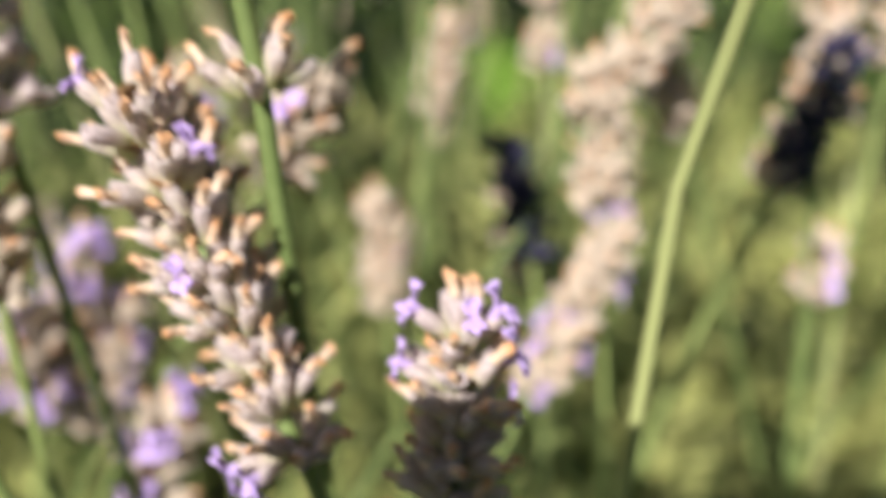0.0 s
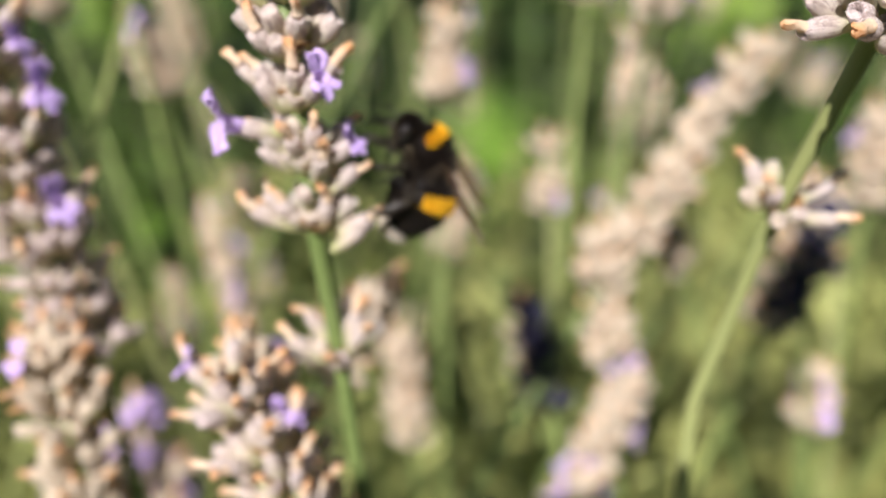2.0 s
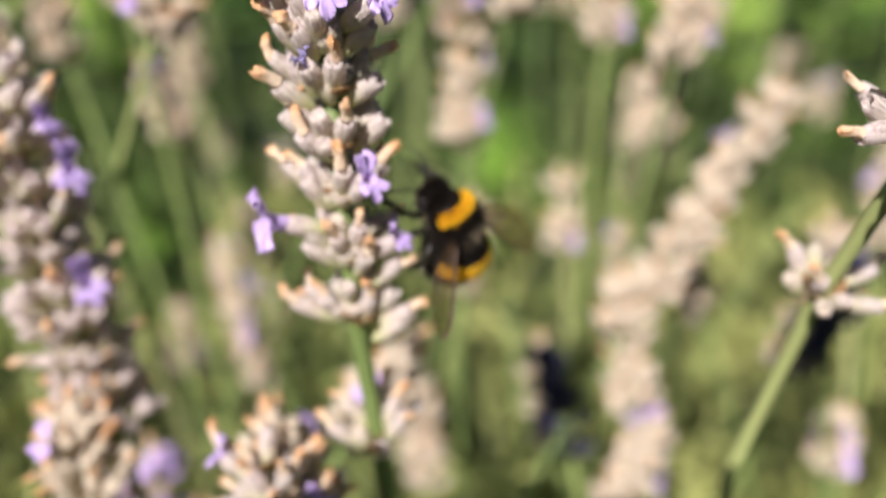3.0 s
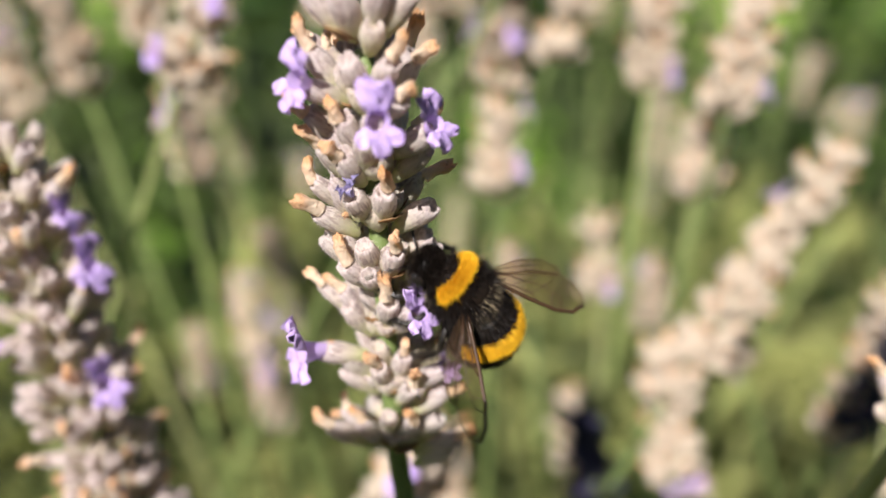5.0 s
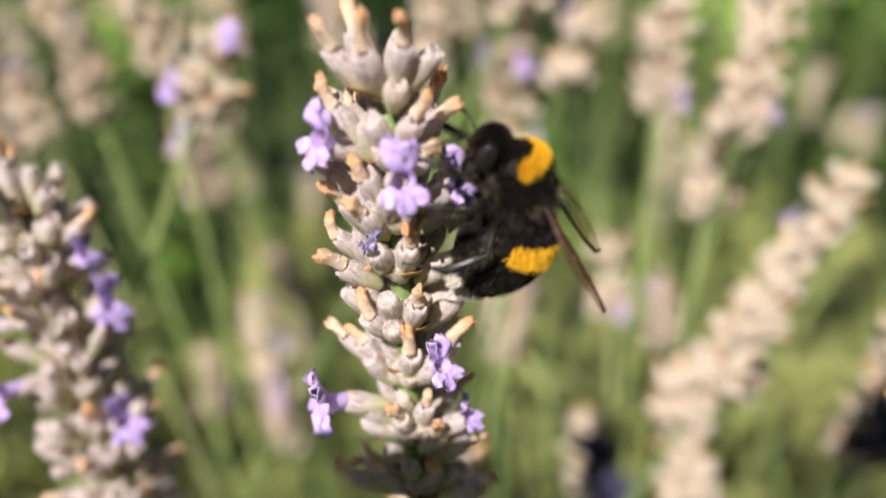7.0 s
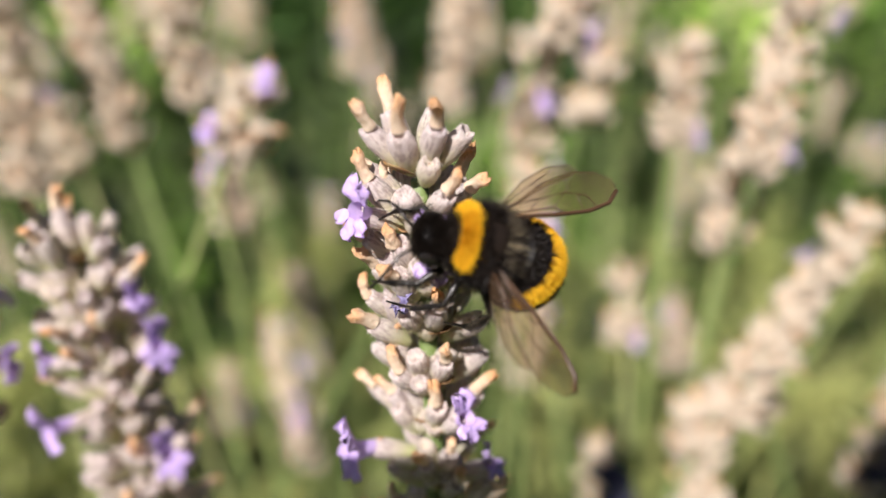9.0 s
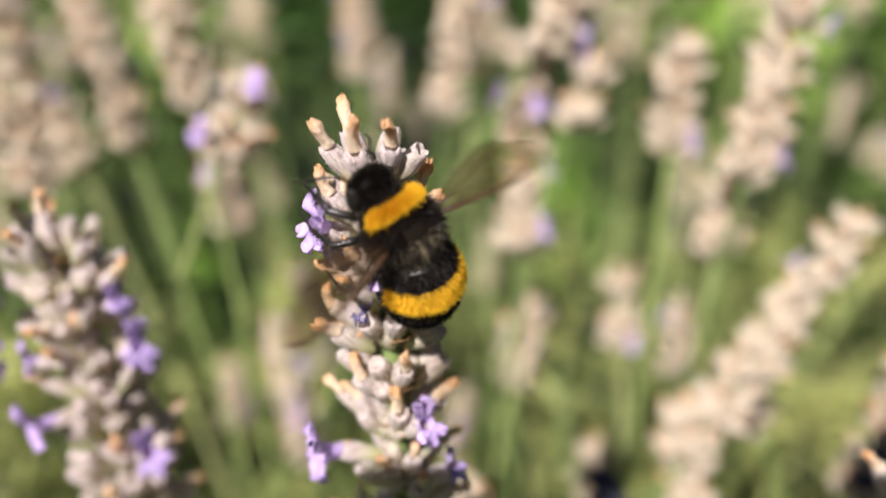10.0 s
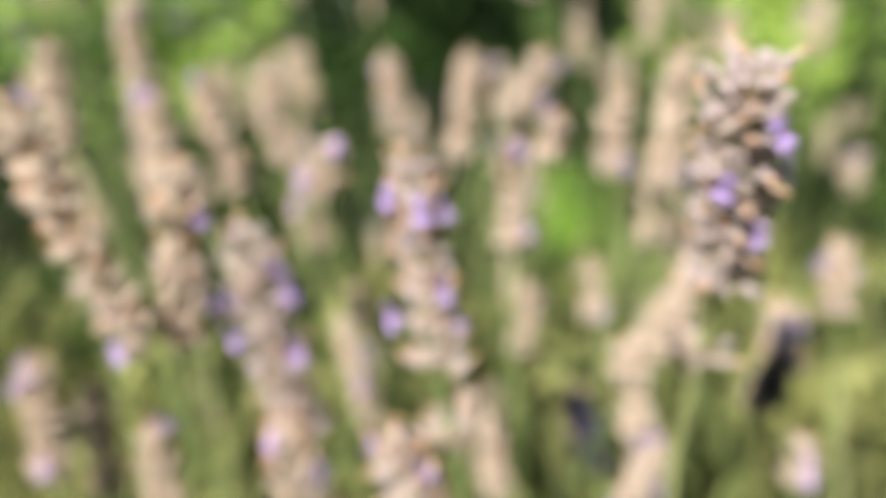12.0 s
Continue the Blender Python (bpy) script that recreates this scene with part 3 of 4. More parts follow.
hero_whorl(2, 1.8, [(-27, 39, 1.3, 1.8, 4.9, "flower"), (-172, 45, 1.8, 1.7, 4.8, "spent"), (-131, 59, 1.5, 1.2, 4.5, "spent"), (-98, 61, 0.2, 1.1, 4.7, "cup"), (-163, 62, 0.0, 1.1, 4.6, "cup"), (-63, 56, -0.3, 1.1, 4.5, "bud"), (-167, 55, -0.8, 1.8, 4.4, "spent"), (-131, 52, -1.0, 1.2, 4.4, "spent"), (-19, 41, -0.9, 1.6, 4.5, "cup")])
hero_whorl(3, 3.0, [(-175, 44, 0.6, 1.8, 4.7, "spent"), (-178, 54, -0.2, 1.4, 4.7, "cup"), (-121, 59, 0.1, 1.1, 4.6, "withered"), (-65, 62, 0.1, 1.1, 4.8, "spent"), (-159, 44, -1.3, 1.8, 4.5, "spent"), (-15, 43, -1.2, 1.5, 4.7, "cup")])
hero_whorl(4, 3.2, [(-176, 49, 0.5, 1.6, 4.8, "cup"), (-159, 63, 0.6, 1.1, 4.6, "spent"), (-115, 66, 0.5, 1.0, 4.8, "cup"), (-59, 62, 0.0, 1.1, 4.7, "spent"), (1, 49, -0.6, 1.7, 5.0, "cup"), (5, 55, 0.0, 1.8, 4.7, "cup"), (-105, 56, -1.0, 1.1, 4.6, "bud"), (-135, 55, -0.9, 1.2, 4.5, "spent")])
hero_whorl(5, 3.4, [(-188, 42, 0.7, 1.9, 5.2, "spent"), (-183, 58, 0.1, 1.4, 4.5, "spent"), (-169, 59, -1.0, 1.3, 4.5, "cup"), (-207, 74, -0.6, 0.6, 4.8, "cup"), (-81, 65, 0.5, 1.0, 4.8, "spent"), (-50, 43, -0.1, 1.1, 5.0, "flower"), (1, 53, 0.3, 1.5, 4.6, "spent"), (-165, 20, -3.3, 1.9, 5.1, "flower")])
hero_whorl(6, 2.1, [(-173, 52, 0.7, 1.6, 4.7, "spent"), (-118, 79, 1.9, 0.6, 4.9, "bud"), (-166, 53, -0.8, 1.3, 4.8, "cup"), (-109, 66, 0.3, 0.9, 4.8, "spent"), (-47, 70, 0.8, 0.9, 4.8, "spent"), (-16, 41, -0.3, 1.6, 5.4, "flower"), (-47, 58, -1.8, 1.1, 4.7, "spent"), (-13, 39, -3.4, 2.0, 5.2, "spent")])
hero_whorl(7, 0.2, [(-171, 38, -0.1, 2.0, 5.7, "spent"), (-181, 53, 0.9, 1.6, 5.0, "spent"), (-156, 63, 0.2, 1.2, 4.6, "spent"), (-95, 67, 2.6, 1.0, 4.8, "bud"), (-40, 67, 0.0, 1.1, 4.8, "spent"), (-7, 34, -1.5, 1.9, 5.6, "spent"), (-3, 54, 0.1, 1.9, 4.7, "cup"), (-18, 38, -2.8, 1.9, 5.2, "cup")])

# ---- the other spikes close by ----
close_spike("lavender spike with browned cups and lilac flowers beside the bee's spike", (-0.0411, 0.0188, 0.4556), (-0.0468, 0.0166, 0.5034), 11, 21, flowers={2: ((-15, 35, 1),), 3: ((-20, 30, 4), (-150, 25, 1)), 4: ((-128, 10, 4),), 6: ((-40, 30, 4),)}, wide=2.1, count=22, spent=0.32)
close_spike("leaning lavender spike with orange-brown dried corollas", (0.0011, -0.0100, 0.4250), (-0.0156, -0.0012, 0.4617), 9, 31, flowers={0: ((200, 66, 3),), 2: ((-15, 45, 1),), 4: ((-100, 30, 3),), 8: ((-130, 10, 1), (200, 10, 0))}, wide=1.25, count=18, crown=0.12)
close_spike("low lavender spike in the shade with lilac flowers on top", (0.0179, -0.0122, 0.4152), (0.0187, -0.0080, 0.4384), 6, 41, flowers={0: ((-20, 60, 2), (200, 40, 1), (-80, 60, 3)), 1: ((-10, 40, 0), (190, 30, 1)), 2: ((0, 30, 1),)}, wide=1.25, count=18)
close_spike("lavender spike with a lone ring of cups far below its head", (0.0482, -0.0108, 0.5014), (0.0452, -0.0290, 0.5350), 10, 51, low=((0.0475, 0.0015, 0.4800), (0.02, -0.50, 0.86)), flowers={2: ((-60, 35, 0),), 4: ((-120, 35, 1), (-20, 30, 2)), 6: ((-70, 30, 2),)}, stem=[Vector(p) for p in ((0.0452, -0.0290, 0.5350), (0.0482, -0.0108, 0.5014), (0.0475, 0.0015, 0.4800), (0.0447, 0.0110, 0.4489), (0.0424, 0.0065, 0.4198), (0.0367, -0.0045, 0.3357), (0.0318, -0.0139, 0.2514), (0.0276, -0.0219, 0.1668), (0.0241, -0.0287, 0.0822), (0.0211, -0.0344, -0.0026))], wide=1.9, count=24, spent=0.35)

# ---- the spikes in the blurred distance ----
far_spike((0.0340, 0.0498, 0.3921), (0.0500, 0.0584, 0.4251), 101, 0.5)
far_spike((0.0460, 0.0617, 0.4281), (0.0431, 0.0662, 0.4554), 102, 0.05)
far_spike((0.0363, 0.0908, 0.3951), (0.0320, 0.0975, 0.4218), 103, 0.1)
far_spike((0.0404, 0.1123, 0.4440), (0.0397, 0.1156, 0.4602), 104, 0.25)
far_spike((0.0955, 0.0680, 0.4023), (0.0957, 0.0704, 0.4171), 105, 0.25)
far_spike((0.0689, 0.0891, 0.4344), (0.0623, 0.0912, 0.4512), 106, 0.25)
far_spike((0.0816, 0.0704, 0.4293), (0.0924, 0.0756, 0.4576), 107, 0.25)
far_spike((0.0126, 0.1137, 0.4311), (0.0172, 0.1181, 0.4553), 108, 0.5)
far_spike((0.0027, 0.0855, 0.3911), (-0.0005, 0.0904, 0.4189), 109, 0.25)
far_spike((-0.0631, 0.0497, 0.3833), (-0.0519, 0.0578, 0.4201), 110, 1)
far_spike((-0.0557, 0.0521, 0.3788), (-0.0470, 0.0586, 0.4049), 111, 1)
far_spike((-0.0321, 0.0248, 0.3860), (-0.0290, 0.0288, 0.4044), 112, 1)
far_spike((-0.0607, 0.0425, 0.3940), (-0.0614, 0.0461, 0.4138), 113, 1)
far_spike((-0.0454, 0.1231, 0.3987), (-0.0542, 0.1315, 0.4406), 114, 0.25)
far_spike((-0.0425, 0.0646, 0.5032), (-0.0355, 0.0631, 0.5164), 115, 0.6)
far_spike((-0.0600, 0.1039, 0.5058), (-0.0644, 0.1069, 0.5365), 116, 0.25)
far_spike((-0.0546, 0.1095, 0.4751), (-0.0597, 0.1099, 0.4924), 117, 0.25)
far_spike((-0.0829, 0.1199, 0.4935), (-0.0953, 0.1274, 0.5321), 118, 0.25)
far_spike((-0.0982, 0.0993, 0.4880), (-0.1016, 0.1046, 0.5283), 119, 0.25)
far_spike((-0.1003, 0.1267, 0.4877), (-0.1054, 0.1274, 0.5028), 120, 0.25)
far_spike((-0.0053, 0.1306, 0.4994), (0.0007, 0.1380, 0.5354), 121, 0.25)
far_spike((-0.0320, 0.1696, 0.5053), (-0.0339, 0.1734, 0.5350), 122, 0.25)
far_spike((0.0145, 0.0918, 0.5197), (0.0253, 0.0914, 0.5356), 123, 0.5)
far_spike((0.0125, 0.0937, 0.4763), (0.0134, 0.0992, 0.5167), 124, 0.6)
far_spike((0.0230, 0.0932, 0.5042), (0.0262, 0.0931, 0.5158), 125, 0.25)
far_spike((0.0564, 0.0853, 0.4954), (0.0641, 0.0898, 0.5322), 126, 0.25)
far_spike((0.0447, 0.1002, 0.4972), (0.0463, 0.1029, 0.5200), 127, 0.25)
far_spike((0.0568, 0.0989, 0.4734), (0.0590, 0.0998, 0.4943), 128, 0.25)
far_spike((0.0488, 0.0656, 0.4517), (0.0751, 0.0756, 0.4895), 129, 0.15)
far_spike((-0.1333, 0.1035, 0.5163), (-0.1362, 0.1074, 0.5473), 130, 0.25)
far_spike((-0.0076, 0.0304, 0.4453), (0.0019, 0.0303, 0.4594), 131, 0.25)
far_spike((-0.0927, 0.1952, 0.3625), (-0.0933, 0.1992, 0.3882), 132, 0.25)
far_spike((-0.0571, 0.2029, 0.4081), (-0.0644, 0.2032, 0.4268), 133, 0.25)
far_spike((0.0677, 0.1535, 0.4145), (0.0664, 0.1538, 0.4302), 134, 0.25)
far_spike((-0.1268, 0.1523, 0.4918), (-0.1349, 0.1649, 0.5640), 135, 0.5)
far_spike((-0.0629, 0.0129, 0.4835), (-0.0563, 0.0105, 0.5222), 136, 0.25)
far_spike((-0.0676, 0.0030, 0.4868), (-0.0869, 0.0040, 0.5376), 137, 0.5)
far_spike((-0.0062, 0.0071, 0.4266), (-0.0163, 0.0084, 0.4617), 138, 0.25)
far_spike((-0.0409, 0.0101, 0.4329), (-0.0426, 0.0118, 0.4635), 139, 0.25)
far_spike((-0.0819, 0.0270, 0.4209), (-0.0842, 0.0302, 0.4497), 140, 0.25)
far_spike((-0.1225, 0.0418, 0.4296), (-0.1233, 0.0469, 0.4645), 141, 0.25)
far_spike((-0.1171, 0.0591, 0.4159), (-0.1181, 0.0631, 0.4471), 142, 0.25)
far_spike((0.0890, 0.0688, 0.4433), (0.0872, 0.0699, 0.4615), 143, 0.25)
far_spike((0.1141, 0.0943, 0.4478), (0.1145, 0.0963, 0.4717), 144, 0.25)

# Further spikes deep in the bush.
# Two spikes coloured dark to stand for the shade that falls there.
shaded_spike((0.0836, 0.0700, 0.4283), (0.0883, 0.0660, 0.4513), 51)
shaded_spike((0.0337, 0.0620, 0.4147), (0.0290, 0.0660, 0.4340), 52)
hazy_spike((0.302, 0.855, 0.479), (0.27, 0.13, 1), 900)
hazy_spike((-0.341, 0.458, 0.430), (-0.05, 0.10, 1), 901)
hazy_spike((-0.277, 0.452, 0.430), (-0.27, 0.06, 1), 902)
hazy_spike((-0.290, 0.361, 0.393), (-0.30, 0.19, 1), 903)
hazy_spike((-0.466, 0.948, 0.480), (-0.29, 0.09, 1), 904)
hazy_spike((-0.214, 0.235, 0.511), (-0.33, -0.05, 1), 905)
hazy_spike((0.278, 0.475, 0.403), (0.34, 0.06, 1), 906)
hazy_spike((-0.187, 0.390, 0.501), (-0.06, 0.21, 1), 907)
hazy_spike((-0.298, 1.031, 0.414), (-0.21, -0.07, 1), 908)
hazy_spike((-0.081, 0.218, 0.470), (-0.27, 0.11, 1), 909)
hazy_spike((-0.096, 0.295, 0.503), (-0.09, -0.01, 1), 910)
hazy_spike((0.115, 0.335, 0.389), (0.26, -0.11, 1), 911)
hazy_spike((0.468, 0.937, 0.363), (0.26, 0.00, 1), 912)
hazy_spike((-0.293, 0.362, 0.367), (-0.34, 0.20, 1), 913)
hazy_spike((0.116, 0.255, 0.519), (0.27, -0.00, 1), 914)
hazy_spike((0.013, 0.299, 0.496), (-0.13, 0.13, 1), 915)
hazy_spike((0.502, 0.968, 0.365), (0.33, -0.09, 1), 916)
hazy_spike((0.056, 0.295, 0.518), (-0.01, 0.19, 1), 917)
hazy_spike((-0.110, 0.353, 0.408), (-0.20, -0.09, 1), 918)
hazy_spike((0.083, 0.242, 0.530), (-0.04, -0.10, 1), 919)
hazy_spike((0.052, 1.091, 0.421), (-0.08, 0.08, 1), 920)
hazy_spike((-0.031, 0.431, 0.423), (-0.18, 0.19, 1), 921)
hazy_spike((-0.003, 0.209, 0.506), (-0.14, 0.13, 1), 922)
hazy_spike((0.096, 0.466, 0.478), (-0.08, 0.03, 1), 923)
hazy_spike((0.290, 0.547, 0.404), (0.14, 0.22, 1), 924)
hazy_spike((0.332, 0.439, 0.428), (0.21, 0.13, 1), 925)
hazy_spike((-0.117, 0.334, 0.441), (-0.22, 0.01, 1), 926)
hazy_spike((0.344, 0.477, 0.454), (0.21, -0.00, 1), 927)
hazy_spike((-0.180, 0.508, 0.477), (0.03, 0.00, 1), 928)
hazy_spike((0.185, 0.420, 0.464), (0.18, 0.14, 1), 929)
hazy_spike((0.106, 0.302, 0.422), (0.09, 0.14, 1), 930)
hazy_spike((-0.132, 0.393, 0.502), (-0.04, 0.08, 1), 931)
hazy_spike((0.034, 0.458, 0.398), (0.08, 0.04, 1), 932)
hazy_spike((0.101, 0.429, 0.480), (0.01, 0.10, 1), 933)
hazy_spike((0.303, 0.393, 0.503), (0.22, 0.06, 1), 935)
hazy_spike((0.288, 0.558, 0.501), (0.14, 0.12, 1), 936)
hazy_spike((0.149, 0.402, 0.386), (0.21, 0.08, 1), 937)
hazy_spike((-0.050, 0.386, 0.454), (0.06, 0.10, 1), 938)
hazy_spike((-0.307, 0.402, 0.384), (-0.24, 0.10, 1), 939)
hazy_spike((0.167, 0.592, 0.455), (-0.08, 0.04, 1), 940)
hazy_spike((-0.208, 0.263, 0.400), (-0.27, -0.06, 1), 941)
hazy_spike((-0.211, 0.254, 0.450), (-0.25, 0.09, 1), 942)
hazy_spike((-0.158, 0.365, 0.495), (-0.30, 0.02, 1), 943)
hazy_spike((-0.086, 0.631, 0.377), (0.08, 0.01, 1), 944)
hazy_spike((0.274, 0.363, 0.483), (0.18, 0.16, 1), 946)
hazy_spike((-0.081, 0.380, 0.381), (-0.02, 0.07, 1), 947)
hazy_spike((0.718, 1.072, 0.451), (0.16, 0.18, 1), 948)
hazy_spike((-0.150, 0.200, 0.465), (-0.13, -0.07, 1), 949)
hazy_spike((0.241, 0.376, 0.416), (0.15, -0.04, 1), 950)
hazy_spike((0.232, 0.282, 0.437), (0.38, 0.19, 1), 951)
hazy_spike((-0.294, 0.837, 0.507), (-0.11, 0.02, 1), 952)
hazy_spike((0.243, 0.289, 0.454), (0.14, 0.04, 1), 953)
hazy_spike((-0.335, 0.432, 0.440), (-0.30, 0.20, 1), 955)
hazy_spike((-0.352, 0.958, 0.400), (-0.24, 0.22, 1), 956)
hazy_spike((-0.251, 0.408, 0.474), (-0.24, 0.06, 1), 958)
hazy_spike((-0.103, 0.294, 0.459), (-0.10, 0.00, 1), 959)
hazy_spike((0.086, 0.620, 0.505), (-0.03, 0.04, 1), 1700)
hazy_spike((0.408, 0.707, 0.578), (0.03, 0.13, 1), 1701)
hazy_spike((0.056, 0.458, 0.582), (0.07, 0.04, 1), 1702)
hazy_spike((-0.120, 0.705, 0.556), (0.05, -0.04, 1), 1703)
hazy_spike((0.217, 0.391, 0.507), (0.26, 0.11, 1), 1704)
hazy_spike((-0.159, 0.461, 0.591), (0.02, -0.06, 1), 1705)
hazy_spike((0.038, 0.484, 0.559), (-0.03, -0.05, 1), 1706)
hazy_spike((0.262, 0.539, 0.509), (0.06, 0.15, 1), 1707)
hazy_spike((0.159, 0.644, 0.503), (0.14, 0.19, 1), 1708)
hazy_spike((0.222, 0.749, 0.507), (0.19, -0.03, 1), 1709)
hazy_spike((0.398, 0.569, 0.592), (0.10, -0.01, 1), 1710)
hazy_spike((-0.368, 0.708, 0.588), (-0.19, -0.05, 1), 1711)
hazy_spike((-0.395, 0.557, 0.514), (-0.25, -0.08, 1), 1712)
hazy_spike((0.038, 0.269, 0.571), (0.15, -0.06, 1), 1713)
hazy_spike((-0.138, 0.460, 0.570), (-0.09, 0.18, 1), 1714)
hazy_spike((-0.314, 0.431, 0.579), (-0.31, 0.09, 1), 1715)
hazy_spike((0.325, 0.498, 0.567), (0.23, -0.02, 1), 1716)
hazy_spike((-0.202, 0.521, 0.593), (-0.11, -0.06, 1), 1717)
hazy_spike((-0.080, 0.360, 0.578), (-0.16, 0.11, 1), 1718)
hazy_spike((-0.367, 0.574, 0.586), (-0.31, -0.06, 1), 1719)
hazy_spike((-0.221, 0.543, 0.610), (-0.13, -0.00, 1), 1720)
hazy_spike((-0.459, 0.646, 0.599), (-0.35, -0.05, 1), 1721)
hazy_spike((0.194, 0.726, 0.533), (-0.03, 0.19, 1), 1722)
hazy_spike((0.286, 0.579, 0.518), (0.18, 0.01, 1), 1723)
hazy_spike((-0.071, 0.267, 0.343), (-0.12, 0.02, 1), 1300)
hazy_spike((0.010, 0.390, 0.341), (0.04, 0.12, 1), 1302)
hazy_spike((-0.188, 0.299, 0.302), (-0.26, -0.09, 1), 1303)
hazy_spike((-0.008, 0.267, 0.302), (0.16, 0.01, 1), 1308)
hazy_spike((0.102, 0.277, 0.350), (-0.05, -0.03, 1), 1313)

# ---- ground, foliage, grass, shrubs ----
def ground_sheet():
    b = Build()
    n = 60
    span = [math.copysign(abs(i / n * 2 - 1) ** 3, i / n * 2 - 1) * 120 for i in range(n + 1)]
    verts = [(x, y, 0.02 * noise.noise((x * 2, y * 2, 0)) - 0.02 if abs(x) < 8 and abs(y) < 8 else -0.02) for y in span for x in span]
    faces = [(j * (n + 1) + i, j * (n + 1) + i + 1, (j + 1) * (n + 1) + i + 1, (j + 1) * (n + 1) + i) for j in range(n) for i in range(n)]
    b.add(verts, faces, SOIL)
    return tagged(new("ground", b.mesh("ground")), "dark garden soil under the lavender", "ground", kind="structure")


ground_sheet()


def blades(name, label, category, mat, count, seed, place, length, width, up, kind_bend=0.4):
    """Many narrow leaves in one mesh: each a folded, tapering blade of six triangles."""
    r = np.random.default_rng(seed)
    p = place(r, count)
    L = r.uniform(*length, count)[:, None]
    W = r.uniform(*width, count)[:, None]
    az = r.uniform(0, 2 * np.pi, count)
    el = r.uniform(*up, count)
    way = np.stack([np.cos(az) * np.cos(el), np.sin(az) * np.cos(el), np.sin(el)], 1)
    side = np.cross(way, r.normal(size=(count, 3)))
    side /= np.linalg.norm(side, axis=1)[:, None]
    normal = np.cross(side, way)
    sag = kind_bend * r.uniform(0.2, 1, count)[:, None]
    ring = []
    for s, w in ((0.0, 0.5), (0.4, 1.0), (0.75, 0.8)):
        mid = p + way * L * s - np.array([0, 0, 1]) * L * sag * s * s
        ring += [mid - side * W * w / 2, mid + normal * W * w * 0.15, mid + side * W * w / 2]
    ring.append(p + way * L - np.array([0, 0, 1]) * L * sag)
    verts = np.stack(ring, 1).reshape(-1, 3)
    cell = [(0, 1, 4, 3), (1, 2, 5, 4), (3, 4, 7, 6), (4, 5, 8, 7), (6, 7, 9), (7, 8, 9)]
    faces = [tuple(k * 10 + i for i in f) for k in range(count) for f in cell]
    me = bpy.data.meshes.new(name)
    me.from_pydata(verts.tolist(), [], faces)
    me.materials.append(mat)
    return tagged(new(name, me), label, category, kind="stuff")


def clumps(k, near, deep, top):
    """Leafy clumps with dark gaps between them."""

    def place(r, n):
        cx, cy = r.uniform(-0.75, 0.75, k) * (0.35 + near + deep), near + deep * r.uniform(0, 1, k)
        wide, high = r.uniform(0.018, 0.05, k), r.uniform(*top, k)
        c = r.integers(0, k, n)
        a, d = r.uniform(0, 2 * np.pi, n), r.uniform(0, 1, n) ** 0.6
        x, y = cx[c] + wide[c] * d * np.cos(a), np.maximum(0.06, cy[c] + wide[c] * d * np.sin(a))
        return np.stack([x, y, high[c] * (1 - 0.25 * d * d) * r.uniform(0.25, 1.0, n) ** 0.5], 1)

    return place


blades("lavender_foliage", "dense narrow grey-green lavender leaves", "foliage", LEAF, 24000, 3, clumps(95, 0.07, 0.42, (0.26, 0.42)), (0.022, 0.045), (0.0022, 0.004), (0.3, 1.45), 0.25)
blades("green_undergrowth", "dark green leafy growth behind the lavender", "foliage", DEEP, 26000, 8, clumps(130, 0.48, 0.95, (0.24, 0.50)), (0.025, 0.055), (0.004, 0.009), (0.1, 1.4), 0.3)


def grass_place(r, n):
    d = 1.0 + 2.6 * r.uniform(0, 1, n) ** 1.3
    a = np.where(np.arange(n) % 2 == 0, r.uniform(-0.75, 0.75, n), r.uniform(-np.pi, np.pi, n))
    return np.stack([d * np.sin(a) * 1.1, d * np.cos(a), np.full(n, -0.02)], 1)


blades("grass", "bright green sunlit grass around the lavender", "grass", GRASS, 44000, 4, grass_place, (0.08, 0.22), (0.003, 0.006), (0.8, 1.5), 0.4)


def stalks():
    """Bare flower stalks in tufts that fill the bush."""
    r = random.Random(12)
    bush = tagged(new("lavender_bush"), "lavender bush of many thin bare green stalks", "lavender")
    tufts = [(r.uniform(-0.6, 0.6), r.uniform(0.08, 0.75), r.uniform(0.012, 0.04)) for _ in range(34)]
    for k in range(290):
        cx, cy, wide = r.choice(tufts)
        x, y = cx + r.gauss(0, wide), cy + r.gauss(0, wide)
        h = r.uniform(0.30, 0.47)
        lean = Vector((0.45 * x + r.uniform(-0.12, 0.12), 0.2 * (y - 0.3) + r.uniform(-0.12, 0.12), 0))
        b = Build()
        pts = [Vector((x, y, 0)) - lean * 0.25 + lean * s * s * 0.6 + Vector((0, 0, h * s)) for s in (0.0, 0.35, 0.6, 0.8, 1.0)]
        tube(b, pts, [0.0012, 0.0011, 0.0010, 0.0009, 0.0007], STEM, 5)
        part("stalk", b.mesh("stalk"), bush)
    return bush


stalks()


def shrub_between(x0, x1):
    def place(r, n):
        x = r.uniform(x0, x1, n)
        z = 1.5 * r.uniform(0, 1, n) ** 0.8
        y = 2.1 + 0.3 * z + 0.22 * np.sin(x * 5.1) + 0.16 * np.sin(x * 11.3 + z * 7) + r.uniform(0, 0.25, n)
        return np.stack([x, y, z], 1)

    return place


# One row of shrubs: painted shaded in the middle, painted sunlit at both sides.
blades("shrub", "dark green leafy shrub behind the lavender, shade painted into its leaves", "shrub", HEDGE, 9000, 6, shrub_between(-0.6, 0.5), (0.05, 0.10), (0.02, 0.04), (-0.6, 1.2), 0.2)
